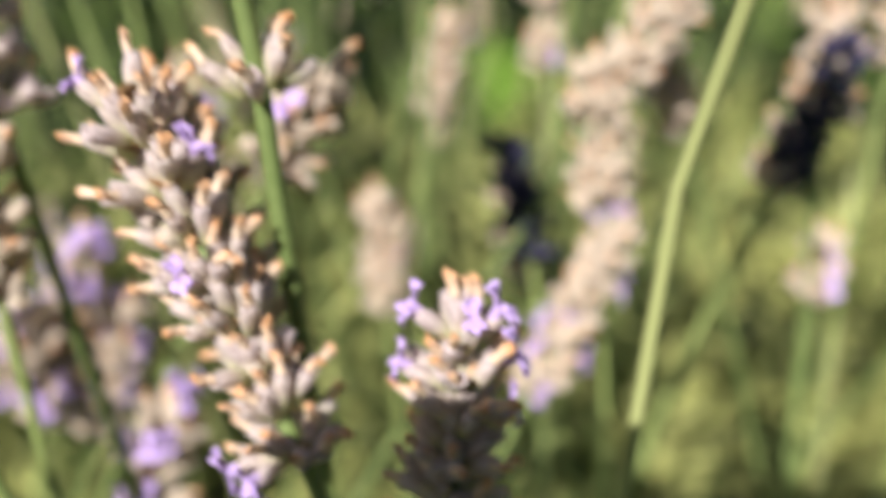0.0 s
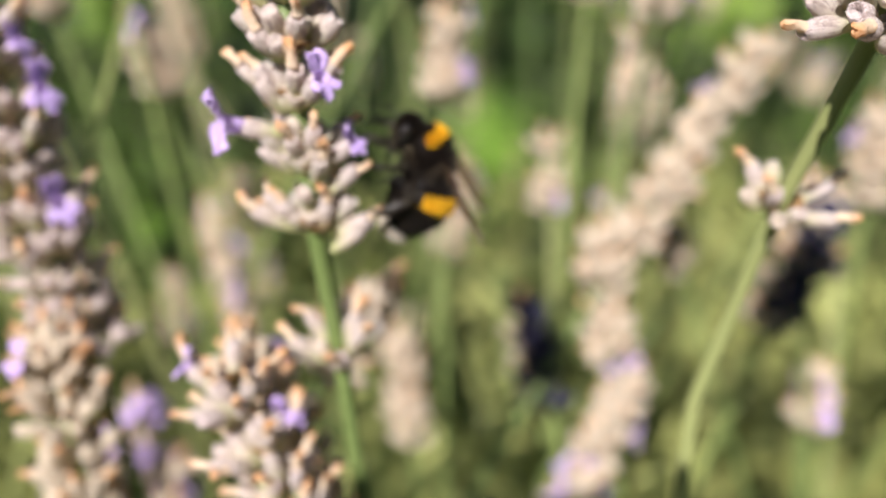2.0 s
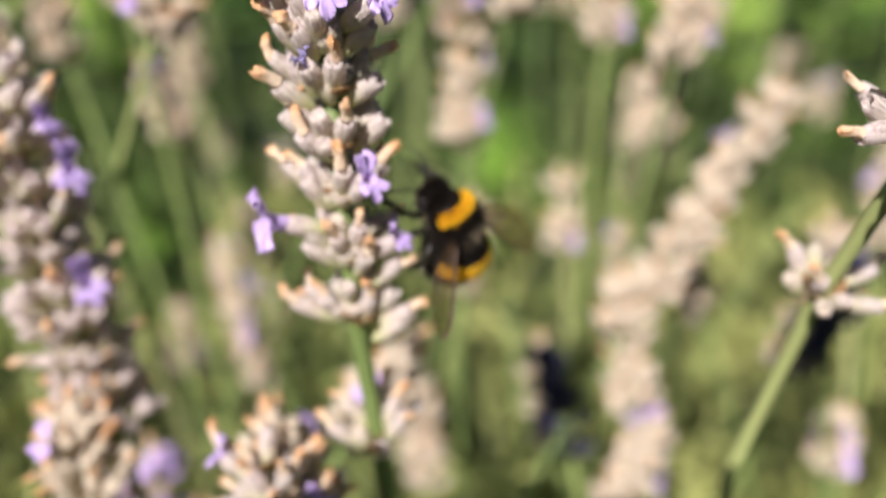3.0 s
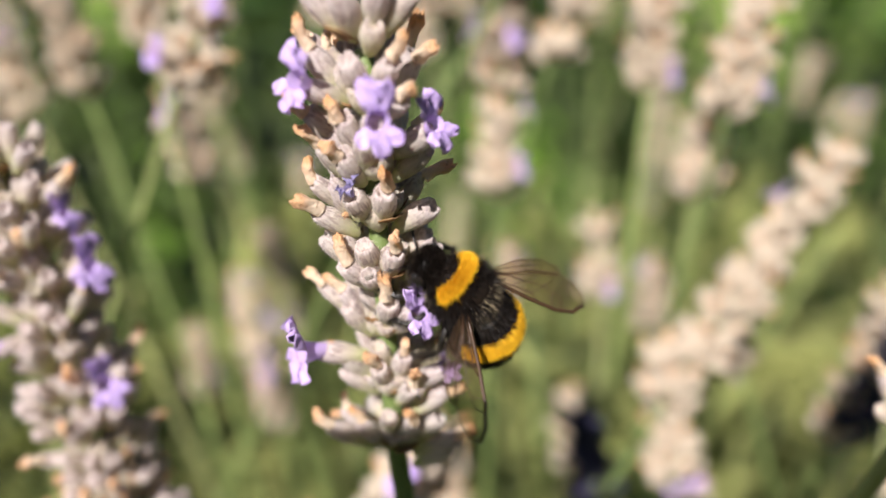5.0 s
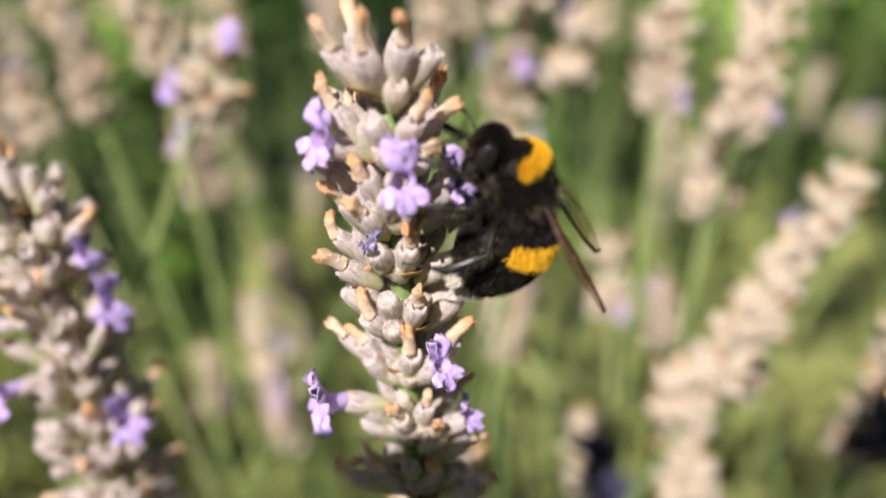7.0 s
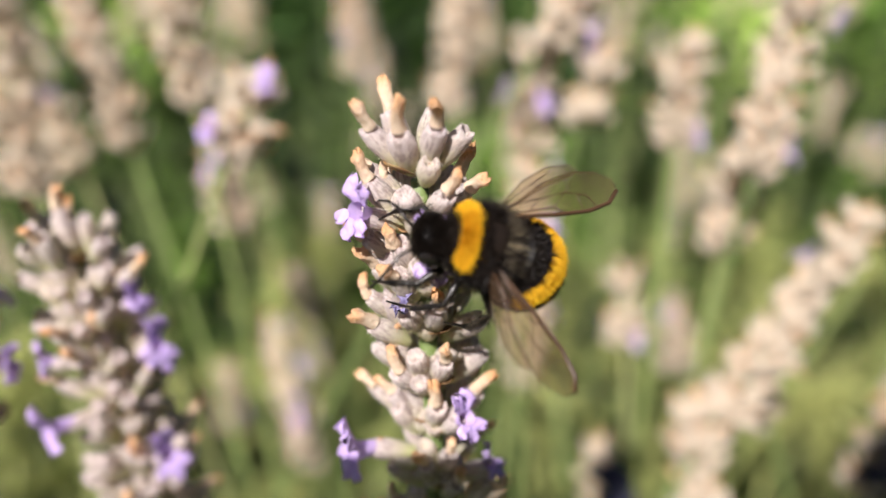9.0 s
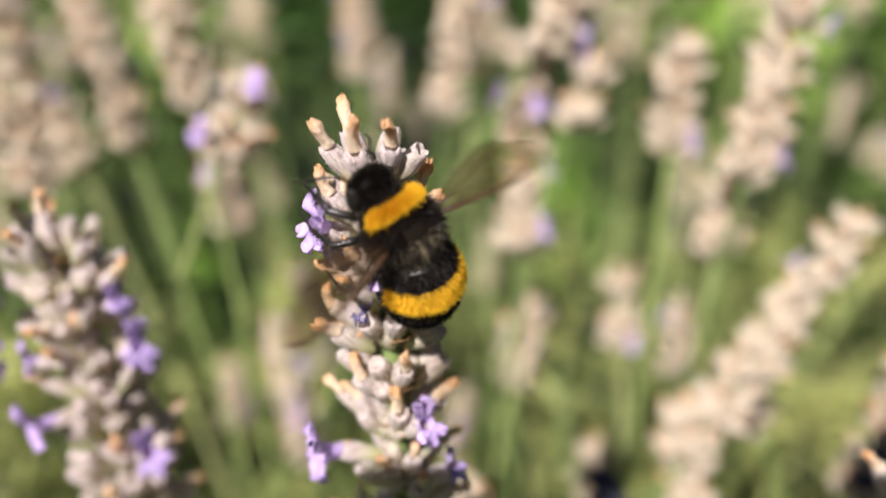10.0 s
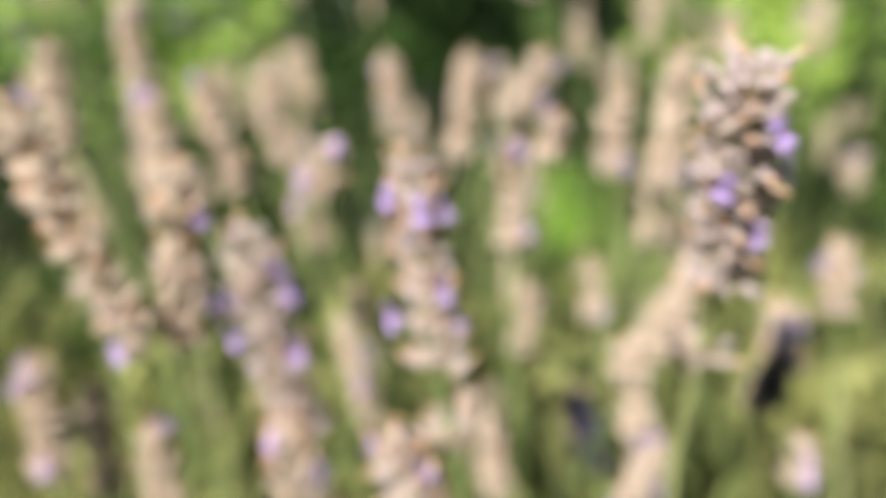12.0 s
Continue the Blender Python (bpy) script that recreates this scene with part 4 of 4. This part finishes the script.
blades("shrub", "light green shrub behind the lavender, sunlight painted into its leaves", "shrub", SHRUB_LIT, 12000, 7, shrub_between(-3.2, -0.55), (0.05, 0.10), (0.02, 0.04), (-0.6, 1.2), 0.2)
blades("shrub", "light green shrub behind the lavender, sunlight painted into its leaves", "shrub", SHRUB_LIT, 12000, 9, shrub_between(0.45, 3.2), (0.05, 0.10), (0.02, 0.04), (-0.6, 1.2), 0.2)


# ---- the bumblebee (x ahead, z to its back, y to its left; millimetres times 0.001) ----
MM = 0.00131


def blob(build, centre, radii, mat, n=16, rings=10):
    verts, faces = [], []
    for i in range(rings + 1):
        th = math.pi * i / rings
        for b in range(n):
            a = 2 * math.pi * b / n
            verts.append(Vector((centre[0] + radii[0] * math.cos(th), centre[1] + radii[1] * math.sin(th) * math.cos(a), centre[2] + radii[2] * math.sin(th) * math.sin(a))) * MM)
    for i in range(rings):
        for b in range(n):
            c = (b + 1) % n
            faces.append((i * n + b, i * n + c, (i + 1) * n + c, (i + 1) * n + b))
    build.add(verts, faces, mat)


def fur(build, surface, count, length, mat, rng, sweep=(-0.5, 0, 0), width=0.05):
    """Hairs as slim tapering blades that grow out of a surface: surface(rng) gives a point and its normal in mm."""
    sweep = Vector(sweep)
    for _ in range(count):
        p, nrm = surface(rng)
        way = (nrm + sweep * rng.uniform(0.3, 1.0) + Vector((rng.gauss(0, 0.32), rng.gauss(0, 0.32), rng.gauss(0, 0.32)))).normalized()
        side = way.cross(Vector((rng.gauss(0, 1), rng.gauss(0, 1), rng.gauss(0, 1)))).normalized() * width * 0.5
        tall = length * rng.uniform(0.5, 1.2)
        mid = p + way * tall * 0.55 - Vector((0.08, 0, 0)) * tall * 0.3
        tip = p + way * tall - Vector((0.25, 0, 0)) * tall * 0.5
        build.add([(p - side) * MM, (p + side) * MM, (mid + side * 0.8) * MM, (mid - side * 0.8) * MM, tip * MM], [(0, 1, 2, 3), (3, 2, 4)], mat)


def on_ellipsoid(centre, radii, keep):
    centre = Vector(centre)

    def pick(rng):
        while True:
            u = Vector((rng.gauss(0, 1), rng.gauss(0, 1), rng.gauss(0, 1))).normalized()
            if keep(u):
                p = centre + Vector((u.x * radii[0], u.y * radii[1], u.z * radii[2]))
                return p, Vector((u.x / radii[0], u.y / radii[1], u.z / radii[2])).normalized()

    return pick


ABDOMEN, ABDOMEN_CURL = 6.9, radians(45)
WAIST = Vector((-1.9, 0, -0.4))


def abdomen_radius(s):
    """Radius along the hind body; each plate overlaps the next by a slight step."""
    step = (s * 6.0) % 1.0
    return (2.42 * max(0.0, math.sin(math.pi * (0.11 + 0.89 * s) ** 0.80)) ** 0.58 + 0.05) * (1.0 + 0.022 * step)


def abdomen_at(s, a):
    """A point of the hind body, which curls down towards its tip, and the way out of it."""
    f = ABDOMEN_CURL * s
    mid = Vector((-math.sin(f), 0, math.cos(f) - 1)) * ABDOMEN / ABDOMEN_CURL
    out = Vector((0, math.cos(a), 0)) + Vector((-math.sin(f), 0, math.cos(f))) * 1.06 * math.sin(a)
    return mid + out * abdomen_radius(s), out, Vector((-math.cos(f), 0, -math.sin(f)))


def on_abdomen(s0, s1, back_only=False):
    def pick(rng):
        s, a = rng.uniform(s0, s1), rng.uniform(0.02, math.pi - 0.02) if back_only else rng.uniform(0, 2 * math.pi)
        p, out, way = abdomen_at(s, a)
        return p, (out + way * 0.35 * (s - 0.3)).normalized()

    return pick


def bumblebee():
    rng = random.Random(3)
    bee = tagged(new("bumblebee"), "furry black bumblebee with two yellow bands and a white tail", "bumblebee")
    b = Build()
    blob(b, (0, 0, 0), (2.2, 1.95, 1.95), BLACK_FUR, 24, 16)
    bare = lambda u: u.z > 0.9 and abs(u.x + 0.12) < 0.22
    fur(b, on_ellipsoid((0, 0, 0), (2.2, 1.95, 1.95), lambda u: not (0.44 < u.x < 0.68 and u.z > 0.32) and not bare(u)), 11500, 0.55, BLACK_FUR, rng, (-0.25, 0, 0), 0.034)
    fur(b, on_ellipsoid((0, 0, 0), (2.2, 1.95, 1.95), lambda u: -0.9 < u.x < 0.3 and not u.z > 0.8), 3600, 1.05, BLACK_FUR, rng, (-0.55, 0, 0), 0.026)
    fur(b, on_ellipsoid((0, 0, 0), (2.2, 1.95, 1.95), lambda u: u.x < -0.25 and u.z > -0.2 and not bare(u)), 420, 0.95, GREY_FUR, rng, (-0.6, 0, 0.1), 0.022)
    thorax = part("thorax", b.mesh("thorax"), bee, None, "black furry thorax")
    b = Build()
    fur(b, on_ellipsoid((0, 0, 0), (2.25, 1.98, 2.0), lambda u: 0.42 < u.x < 0.70 and u.z > 0.3), 8500, 0.58, YELLOW_FUR, rng, (-0.1, 0, 0), 0.04)
    part("collar", b.mesh("collar"), thorax, None, "golden yellow collar of fur")
    b = Build()
    fur(b, on_ellipsoid((0, 0, 0), (2.15, 1.8, 1.85), lambda u: u.z < -0.3 and u.x > -0.6), 1500, 0.6, GREY_FUR, rng, (0, 0, -0.4))
    part("breast_fur", b.mesh("breast_fur"), thorax, None, "grey-brown fur under the breast")
    # head
    b = Build()
    blob(b, (0, 0, 0), (1.0, 1.38, 1.45), BLACK_FUR, 18, 12)
    blob(b, (0.55, 0, -1.05), (0.7, 0.75, 0.9), SHELL, 12, 8)
    fur(b, on_ellipsoid((0, 0, 0), (0.98, 1.36, 1.42), lambda u: u.z > -0.4 and abs(u.y) < 0.75), 4200, 0.5, BLACK_FUR, rng, (0.0, 0, 0.2), 0.032)
    fur(b, on_ellipsoid((0.2, 0, -0.2), (1.0, 1.1, 1.3), lambda u: u.x > 0.3), 260, 0.5, GREY_FUR, rng, (0.3, 0, 0), 0.03)
    head = part("head", b.mesh("head"), bee, pose(2.3 * MM, 0, -0.9 * MM, 0, 50, 0), "black head")
    for side in (1, -1):
        b = Build()
        blob(b, (0.15, side * 1.2, 0.1), (0.62, 0.42, 1.05), EYE_BLACK, 14, 10)
        part("eye", b.mesh("eye"), head, None, "glossy black compound eye")
        b = Build()
        pts = [(0.85, side * 0.45, 0.45), (1.6, side * 1.2, 1.05), (2.0, side * 1.75, 1.1), (2.9, side * 2.35, 0.7), (3.9, side * 2.7, 0.2)]
        tube(b, [Vector(p) * MM for p in pts], [0.08 * MM, 0.07 * MM, 0.09 * MM, 0.09 * MM, 0.07 * MM], SHELL, 7)
        part("antenna", b.mesh("antenna"), head, None, "black elbowed feeler")
    b = Build()
    tube(b, [Vector(p) * MM for p in ((0.75, 0, -1.6), (0.95, 0, -2.6), (0.8, 0, -3.6))], [0.28 * MM, 0.2 * MM, 0.08 * MM], SHELL, 7)
    part("tongue", b.mesh("tongue"), head, None, "dark tongue sheath")
    # abdomen, which bends at the waist
    b = Build()
    n, rings = 28, 60
    verts = [abdomen_at(s, a)[0] * MM for s in [i / rings for i in range(rings + 1)] for a in [-2 * math.pi * k / n for k in range(n)]]
    b.add(verts, rings_to_faces(rings + 1, n, True, True), SHELL)
    abdomen = part("abdomen", b.mesh("abdomen"), bee, Matrix.Translation(WAIST * MM), "glossy black hind body")
    for name, s0, s1, count, mat, label in (
        ("fur_band", 0.0, 0.13, 5000, BLACK_FUR, "black fur band"),
        ("fur_band", 0.12, 0.285, 7500, YELLOW_FUR, "golden yellow fur band"),
        ("fur_band", 0.28, 0.60, 5200, BLACK_FUR, "black fur band"),
        ("fur_band", 0.60, 0.84, 2600, BLACK_FUR, "sparse black fur band"),
        ("tail_fur", 0.82, 0.985, 4200, WHITE_FUR, "cream white tail tuft"),
    ):
        b = Build()
        fur(b, on_abdomen(s0, s1, mat is YELLOW_FUR), count, {0.28: 0.38, 0.60: 0.34, 0.82: 0.62}.get(s0, 0.5), mat, rng, (-0.9, 0, -0.2 - s0), 0.042 if mat is YELLOW_FUR else 0.034)
        part(name, b.mesh(name), abdomen, None, label)
    # legs
    for side in (1, -1):
        for name, hip, knee, ankle, toe in (
            ("foreleg", (1.3, 1.2, -1.6), (2.6, 2.3, -2.3), (3.9, 2.2, -3.5), (4.5, 1.9, -4.9)),
            ("middle_leg", (0.1, 1.5, -1.8), (0.8, 3.2, -2.5), (1.9, 3.2, -4.4), (3.0, 2.6, -6.2)),
            ("hind_leg", (-1.2, 1.4, -1.7), (-2.2, 3.3, -2.5), (-2.2, 3.6, -5.0), (-1.3, 3.0, -7.4)),
        ):
            b = Build()
            hip, knee, ankle, toe = (Vector((p[0], p[1] * side, p[2])) for p in (hip, knee, ankle, toe))
            fat = 0.30 if name == "hind_leg" else 0.15
            pts = [hip, hip.lerp(knee, 0.5), knee, knee.lerp(ankle, 0.5), ankle, ankle.lerp(toe, 0.35), ankle.lerp(toe, 0.7), toe]
            tube(b, [p * MM for p in pts], [r * MM for r in (0.24, 0.27, 0.15, fat * 1.15, fat, 0.09, 0.08, 0.05)], SHELL, 8)

            def on_leg(rng, hip=hip, knee=knee, ankle=ankle, fat=fat):
                a, c = (hip, knee) if rng.random() < 0.4 else (knee, ankle)
                u = Vector((rng.gauss(0, 1), rng.gauss(0, 1), rng.gauss(0, 1))).normalized()
                return a.lerp(c, rng.random()) + u * fat * 0.8, u

            fur(b, on_leg, 700, 0.5, BLACK_FUR, rng, (-0.2, 0, -0.3), 0.02)
            fur(b, on_leg, 160, 0.6, GREY_FUR, rng, (-0.2, 0, -0.3), 0.014)
            part(name, b.mesh(name), bee, None, "shiny black hairy leg")
    # wings: x along the wing from its root
    wings = []
    for side in (1, -1):
        fore = [(0.0, 0.25), (2.0, 0.45), (5.0, 0.75), (8.0, 0.85), (10.0, 0.35), (10.9, -0.7), (10.6, -1.8), (9.2, -2.7), (7.0, -3.0), (4.5, -2.3), (2.0, -0.9), (0.0, -0.25)]
        hind = [(0.3, -0.3), (2.5, -1.1), (4.8, -2.35), (7.2, -3.1), (7.9, -3.7), (7.2, -4.4), (5.2, -4.5), (2.8, -3.2), (1.0, -1.4)]
        b = Build()
        fore, hind = [(x * 0.74, y * 0.62) for x, y in fore], [(x * 0.72, y * 0.52) for x, y in hind]
        for outline, lift in ((fore, 0.0), (hind, -0.10)):
            cx, cy = sum(p[0] for p in outline) / len(outline), sum(p[1] for p in outline) / len(outline)
            k = len(outline)
            ring = [Vector((x, side * y, lift + 0.10 * math.sin(x * 1.3) * 0.6)) * MM for x, y in outline]
            inner = [Vector((cx + (x - cx) * 0.5, side * (cy + (y - cy) * 0.5), lift + 0.06 * math.sin(x * 2.1))) * MM for x, y in outline]
            mid = Vector((cx, side * cy, lift)) * MM
            faces = [(i, (i + 1) % k, k + (i + 1) % k, k + i) for i in range(k)] + [(k + i, k + (i + 1) % k, 2 * k) for i in range(k)]
            b.add(ring + inner + [mid], faces, WING)
        wing = part("wing", b.mesh("wing"), bee, None, "clear brownish veined wing")
        b = Build()
        for line, r in (
            (fore[:6], 0.10), (fore[5:], 0.024), (hind, 0.024),
            ([(0, 0.1), (3, 0.1), (5.2, 0.05), (6.0, 0.75)], 0.035), ([(3, 0.1), (4.0, -0.9), (6.4, -1.2), (8.4, -0.6), (9.0, 0.6)], 0.024),
            ([(0, -0.1), (2.5, -0.8), (4.0, -0.9)], 0.03), ([(6.4, -1.2), (7.2, -2.2)], 0.02), ([(5.2, 0.05), (6.4, -1.2)], 0.02), ([(7.4, -0.9), (7.8, 0.8)], 0.02),
            ([(0.5, -0.6), (3.6, -2.4), (5.6, -3.4)], 0.02), ([(3.6, -2.4), (4.4, -2.0)], 0.018),
        ):
            tube(b, [Vector((x * (1 if line in (hind, fore[:6], fore[5:]) else 0.72), side * y * (1 if line in (hind, fore[:6], fore[5:]) else 0.61), 0.02 - (0.1 if y < -2.9 else 0.0))) * MM for x, y in line], [r * 1.35 * MM] * len(line), VEIN, 5)
        part("vein_net", b.mesh("vein_net"), wing, None, "dark wing veins")
        wings.append(wing)
    return bee, abdomen, wings


BEE, BEE_ABDOMEN, BEE_WINGS = bumblebee()


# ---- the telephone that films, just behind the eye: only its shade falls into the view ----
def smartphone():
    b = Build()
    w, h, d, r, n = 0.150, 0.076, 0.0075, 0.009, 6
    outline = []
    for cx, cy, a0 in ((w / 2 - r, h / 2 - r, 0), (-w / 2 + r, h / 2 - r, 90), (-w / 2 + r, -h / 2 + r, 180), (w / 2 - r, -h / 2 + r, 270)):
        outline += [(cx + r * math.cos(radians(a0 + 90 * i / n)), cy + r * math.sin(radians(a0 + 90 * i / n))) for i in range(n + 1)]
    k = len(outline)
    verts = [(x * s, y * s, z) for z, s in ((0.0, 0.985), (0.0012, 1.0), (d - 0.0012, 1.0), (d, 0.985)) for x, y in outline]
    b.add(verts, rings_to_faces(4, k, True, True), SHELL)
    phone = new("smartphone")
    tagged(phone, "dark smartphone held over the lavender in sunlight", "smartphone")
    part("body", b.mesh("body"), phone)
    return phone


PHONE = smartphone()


# ---- what moves ----
def motions():
    """The bee climbs, turns, feeds and flies off; its spike sways under it."""
    home = MAIN.location.copy()
    sway = [
        (0, 0.00004, -0.00013, -0.00023),
        (0.5, 0.00031, -0.00014, -0.00049),
        (1, -0.00014, -0.00016, -0.00005),
        (1.5, 0.00030, -0.00013, -0.00037),
        (2, 0.00016, -0.00009, 0.00009),
        (2.5, 0.00016, 0.00006, 0.00022),
        (3, 0.00066, 0.00019, -0.00035),
        (5, 0.00012, 0.00066, -0.00057),
        (5.5, -0.00005, 0.00030, 0.00017),
        (6, 0.00002, 0.00001, -0.00006),
        (6.5, 0.00042, -0.00036, -0.00060),
        (7, 0.00042, -0.00047, -0.00085),
        (9, -0.00053, -0.00103, -0.00052),
        (9.5, -0.00127, -0.00056, -0.00069),
        (10, -0.00058, -0.00003, -0.00127),
        (10.2, 0.00035, 0.00024, -0.00062),
        (10.5, -0.00017, 0.00071, 0.00088),
        (11, -0.00039, 0.00112, 0.00064),
        (11.5, -0.00079, 0.00058, 0.00171),
        (11.8, -0.00016, 0.00012, 0.00080),
        (12, -0.00027, -0.00014, 0.00100),
    ]
    walk(MAIN, [(t, pose(home.x + x, home.y + y, home.z + z)) for t, x, y, z in sway])
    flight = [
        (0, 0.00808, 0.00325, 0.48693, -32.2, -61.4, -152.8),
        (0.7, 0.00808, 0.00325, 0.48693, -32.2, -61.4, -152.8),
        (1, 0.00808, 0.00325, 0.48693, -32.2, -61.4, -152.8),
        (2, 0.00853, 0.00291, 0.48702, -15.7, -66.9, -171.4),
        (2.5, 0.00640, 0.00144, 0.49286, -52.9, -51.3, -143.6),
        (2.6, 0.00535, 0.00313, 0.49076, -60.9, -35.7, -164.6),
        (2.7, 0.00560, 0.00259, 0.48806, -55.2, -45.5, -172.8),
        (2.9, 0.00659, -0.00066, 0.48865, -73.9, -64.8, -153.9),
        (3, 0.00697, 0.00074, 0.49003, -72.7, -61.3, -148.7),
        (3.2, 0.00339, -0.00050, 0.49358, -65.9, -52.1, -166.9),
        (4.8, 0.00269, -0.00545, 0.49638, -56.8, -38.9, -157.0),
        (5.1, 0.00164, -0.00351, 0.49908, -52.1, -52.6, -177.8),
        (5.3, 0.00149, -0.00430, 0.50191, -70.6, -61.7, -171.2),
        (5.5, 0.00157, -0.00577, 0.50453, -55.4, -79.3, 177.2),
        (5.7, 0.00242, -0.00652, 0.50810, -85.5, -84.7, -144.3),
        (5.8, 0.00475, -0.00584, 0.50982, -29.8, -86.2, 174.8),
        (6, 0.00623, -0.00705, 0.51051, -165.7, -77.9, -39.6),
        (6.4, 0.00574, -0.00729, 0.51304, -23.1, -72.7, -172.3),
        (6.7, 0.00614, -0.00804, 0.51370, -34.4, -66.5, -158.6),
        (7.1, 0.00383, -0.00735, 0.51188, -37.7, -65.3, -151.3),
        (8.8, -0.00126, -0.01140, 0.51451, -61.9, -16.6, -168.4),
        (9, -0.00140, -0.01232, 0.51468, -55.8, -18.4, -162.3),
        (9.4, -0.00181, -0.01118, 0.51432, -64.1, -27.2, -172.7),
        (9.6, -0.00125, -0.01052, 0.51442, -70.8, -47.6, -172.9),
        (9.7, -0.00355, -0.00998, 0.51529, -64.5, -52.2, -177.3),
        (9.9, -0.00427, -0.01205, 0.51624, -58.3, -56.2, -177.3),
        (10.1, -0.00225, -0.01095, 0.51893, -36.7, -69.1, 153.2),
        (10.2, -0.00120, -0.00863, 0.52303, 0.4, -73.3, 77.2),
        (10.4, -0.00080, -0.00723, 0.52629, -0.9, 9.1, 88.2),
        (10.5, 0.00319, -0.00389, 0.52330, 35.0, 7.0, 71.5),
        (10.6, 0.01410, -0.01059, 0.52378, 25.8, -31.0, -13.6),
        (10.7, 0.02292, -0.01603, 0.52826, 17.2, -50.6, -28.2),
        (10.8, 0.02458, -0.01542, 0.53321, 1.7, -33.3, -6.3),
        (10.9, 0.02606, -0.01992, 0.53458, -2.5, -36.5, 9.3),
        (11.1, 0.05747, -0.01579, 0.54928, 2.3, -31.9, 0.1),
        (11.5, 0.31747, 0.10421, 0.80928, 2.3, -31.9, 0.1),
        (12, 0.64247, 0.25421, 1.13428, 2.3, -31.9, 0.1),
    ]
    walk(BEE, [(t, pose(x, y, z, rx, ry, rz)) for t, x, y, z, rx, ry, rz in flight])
    bend = [
        (0, 46),
        (0.7, 46),
        (1, 46),
        (2, 40),
        (2.5, 44),
        (2.6, 36),
        (2.7, 39),
        (2.9, 38),
        (3, 32),
        (3.2, 39),
        (4.8, 32),
        (5.1, 30),
        (5.3, 33),
        (5.5, 20),
        (5.7, 28),
        (5.8, 39),
        (6, 33),
        (6.4, 45),
        (6.7, 42),
        (7.1, 35),
        (8.8, 43),
        (9, 36),
        (9.4, 44),
        (9.6, 43),
        (9.7, 33),
        (9.9, 30),
        (10.1, 30),
        (10.2, 38),
        (10.4, 39),
        (10.5, 48),
        (10.6, 11),
        (10.7, 17),
        (10.8, 25),
        (10.9, 30),
        (12, 30),
    ]
    walk(BEE_ABDOMEN, [(t, Matrix.Translation(WAIST * MM) @ pose(0, 0, 0, 0, -a, 0)) for t, a in bend])
    # left, right: degrees of each wing from straight back; lift: degrees above the back
    beats = [
        (0, 14, 10, 6, 5),
        (2.4, 16, 12, 4, 5),
        (2.6, 50, 22, 4, 5),
        (3.2, 50, 22, 4, 5),
        (4.8, 50, 20, 6, 5),
        (5.2, 48, 16, 6, 5),
        (5.5, 42, 14, 6, 5),
        (5.8, 24, 24, -5, 5),
        (6, 16, 16, -14, 5),
        (6.3, 12, 10, 4, 5),
        (6.5, 10, 8, 10, 5),
        (7.2, 10, 8, 10, 5),
        (8.8, 48, 16, 6, 5),
        (9.6, 50, 24, 6, 5),
        (9.78, 52, 34, 8, 5),
    ]
    beats += [(9.84375 + 0.0625 * i, 82, 82, 34 if i % 2 else -22, 12) for i in range(35)] + [(12.0, 82, 82, 6, 12)]
    for wing, side in zip(BEE_WINGS, (1, -1)):
        walk(wing, [(t, pose(-0.3 * MM, side * 1.45 * MM, 1.1 * MM) @ pose(0, 0, 0, 0, 0, side * (180 - (left if side > 0 else right))) @ pose(0, 0, 0, -side * twist, -lift, 0)) for t, left, right, lift, twist in beats])
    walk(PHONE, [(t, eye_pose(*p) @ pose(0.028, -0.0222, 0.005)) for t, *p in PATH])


motions()
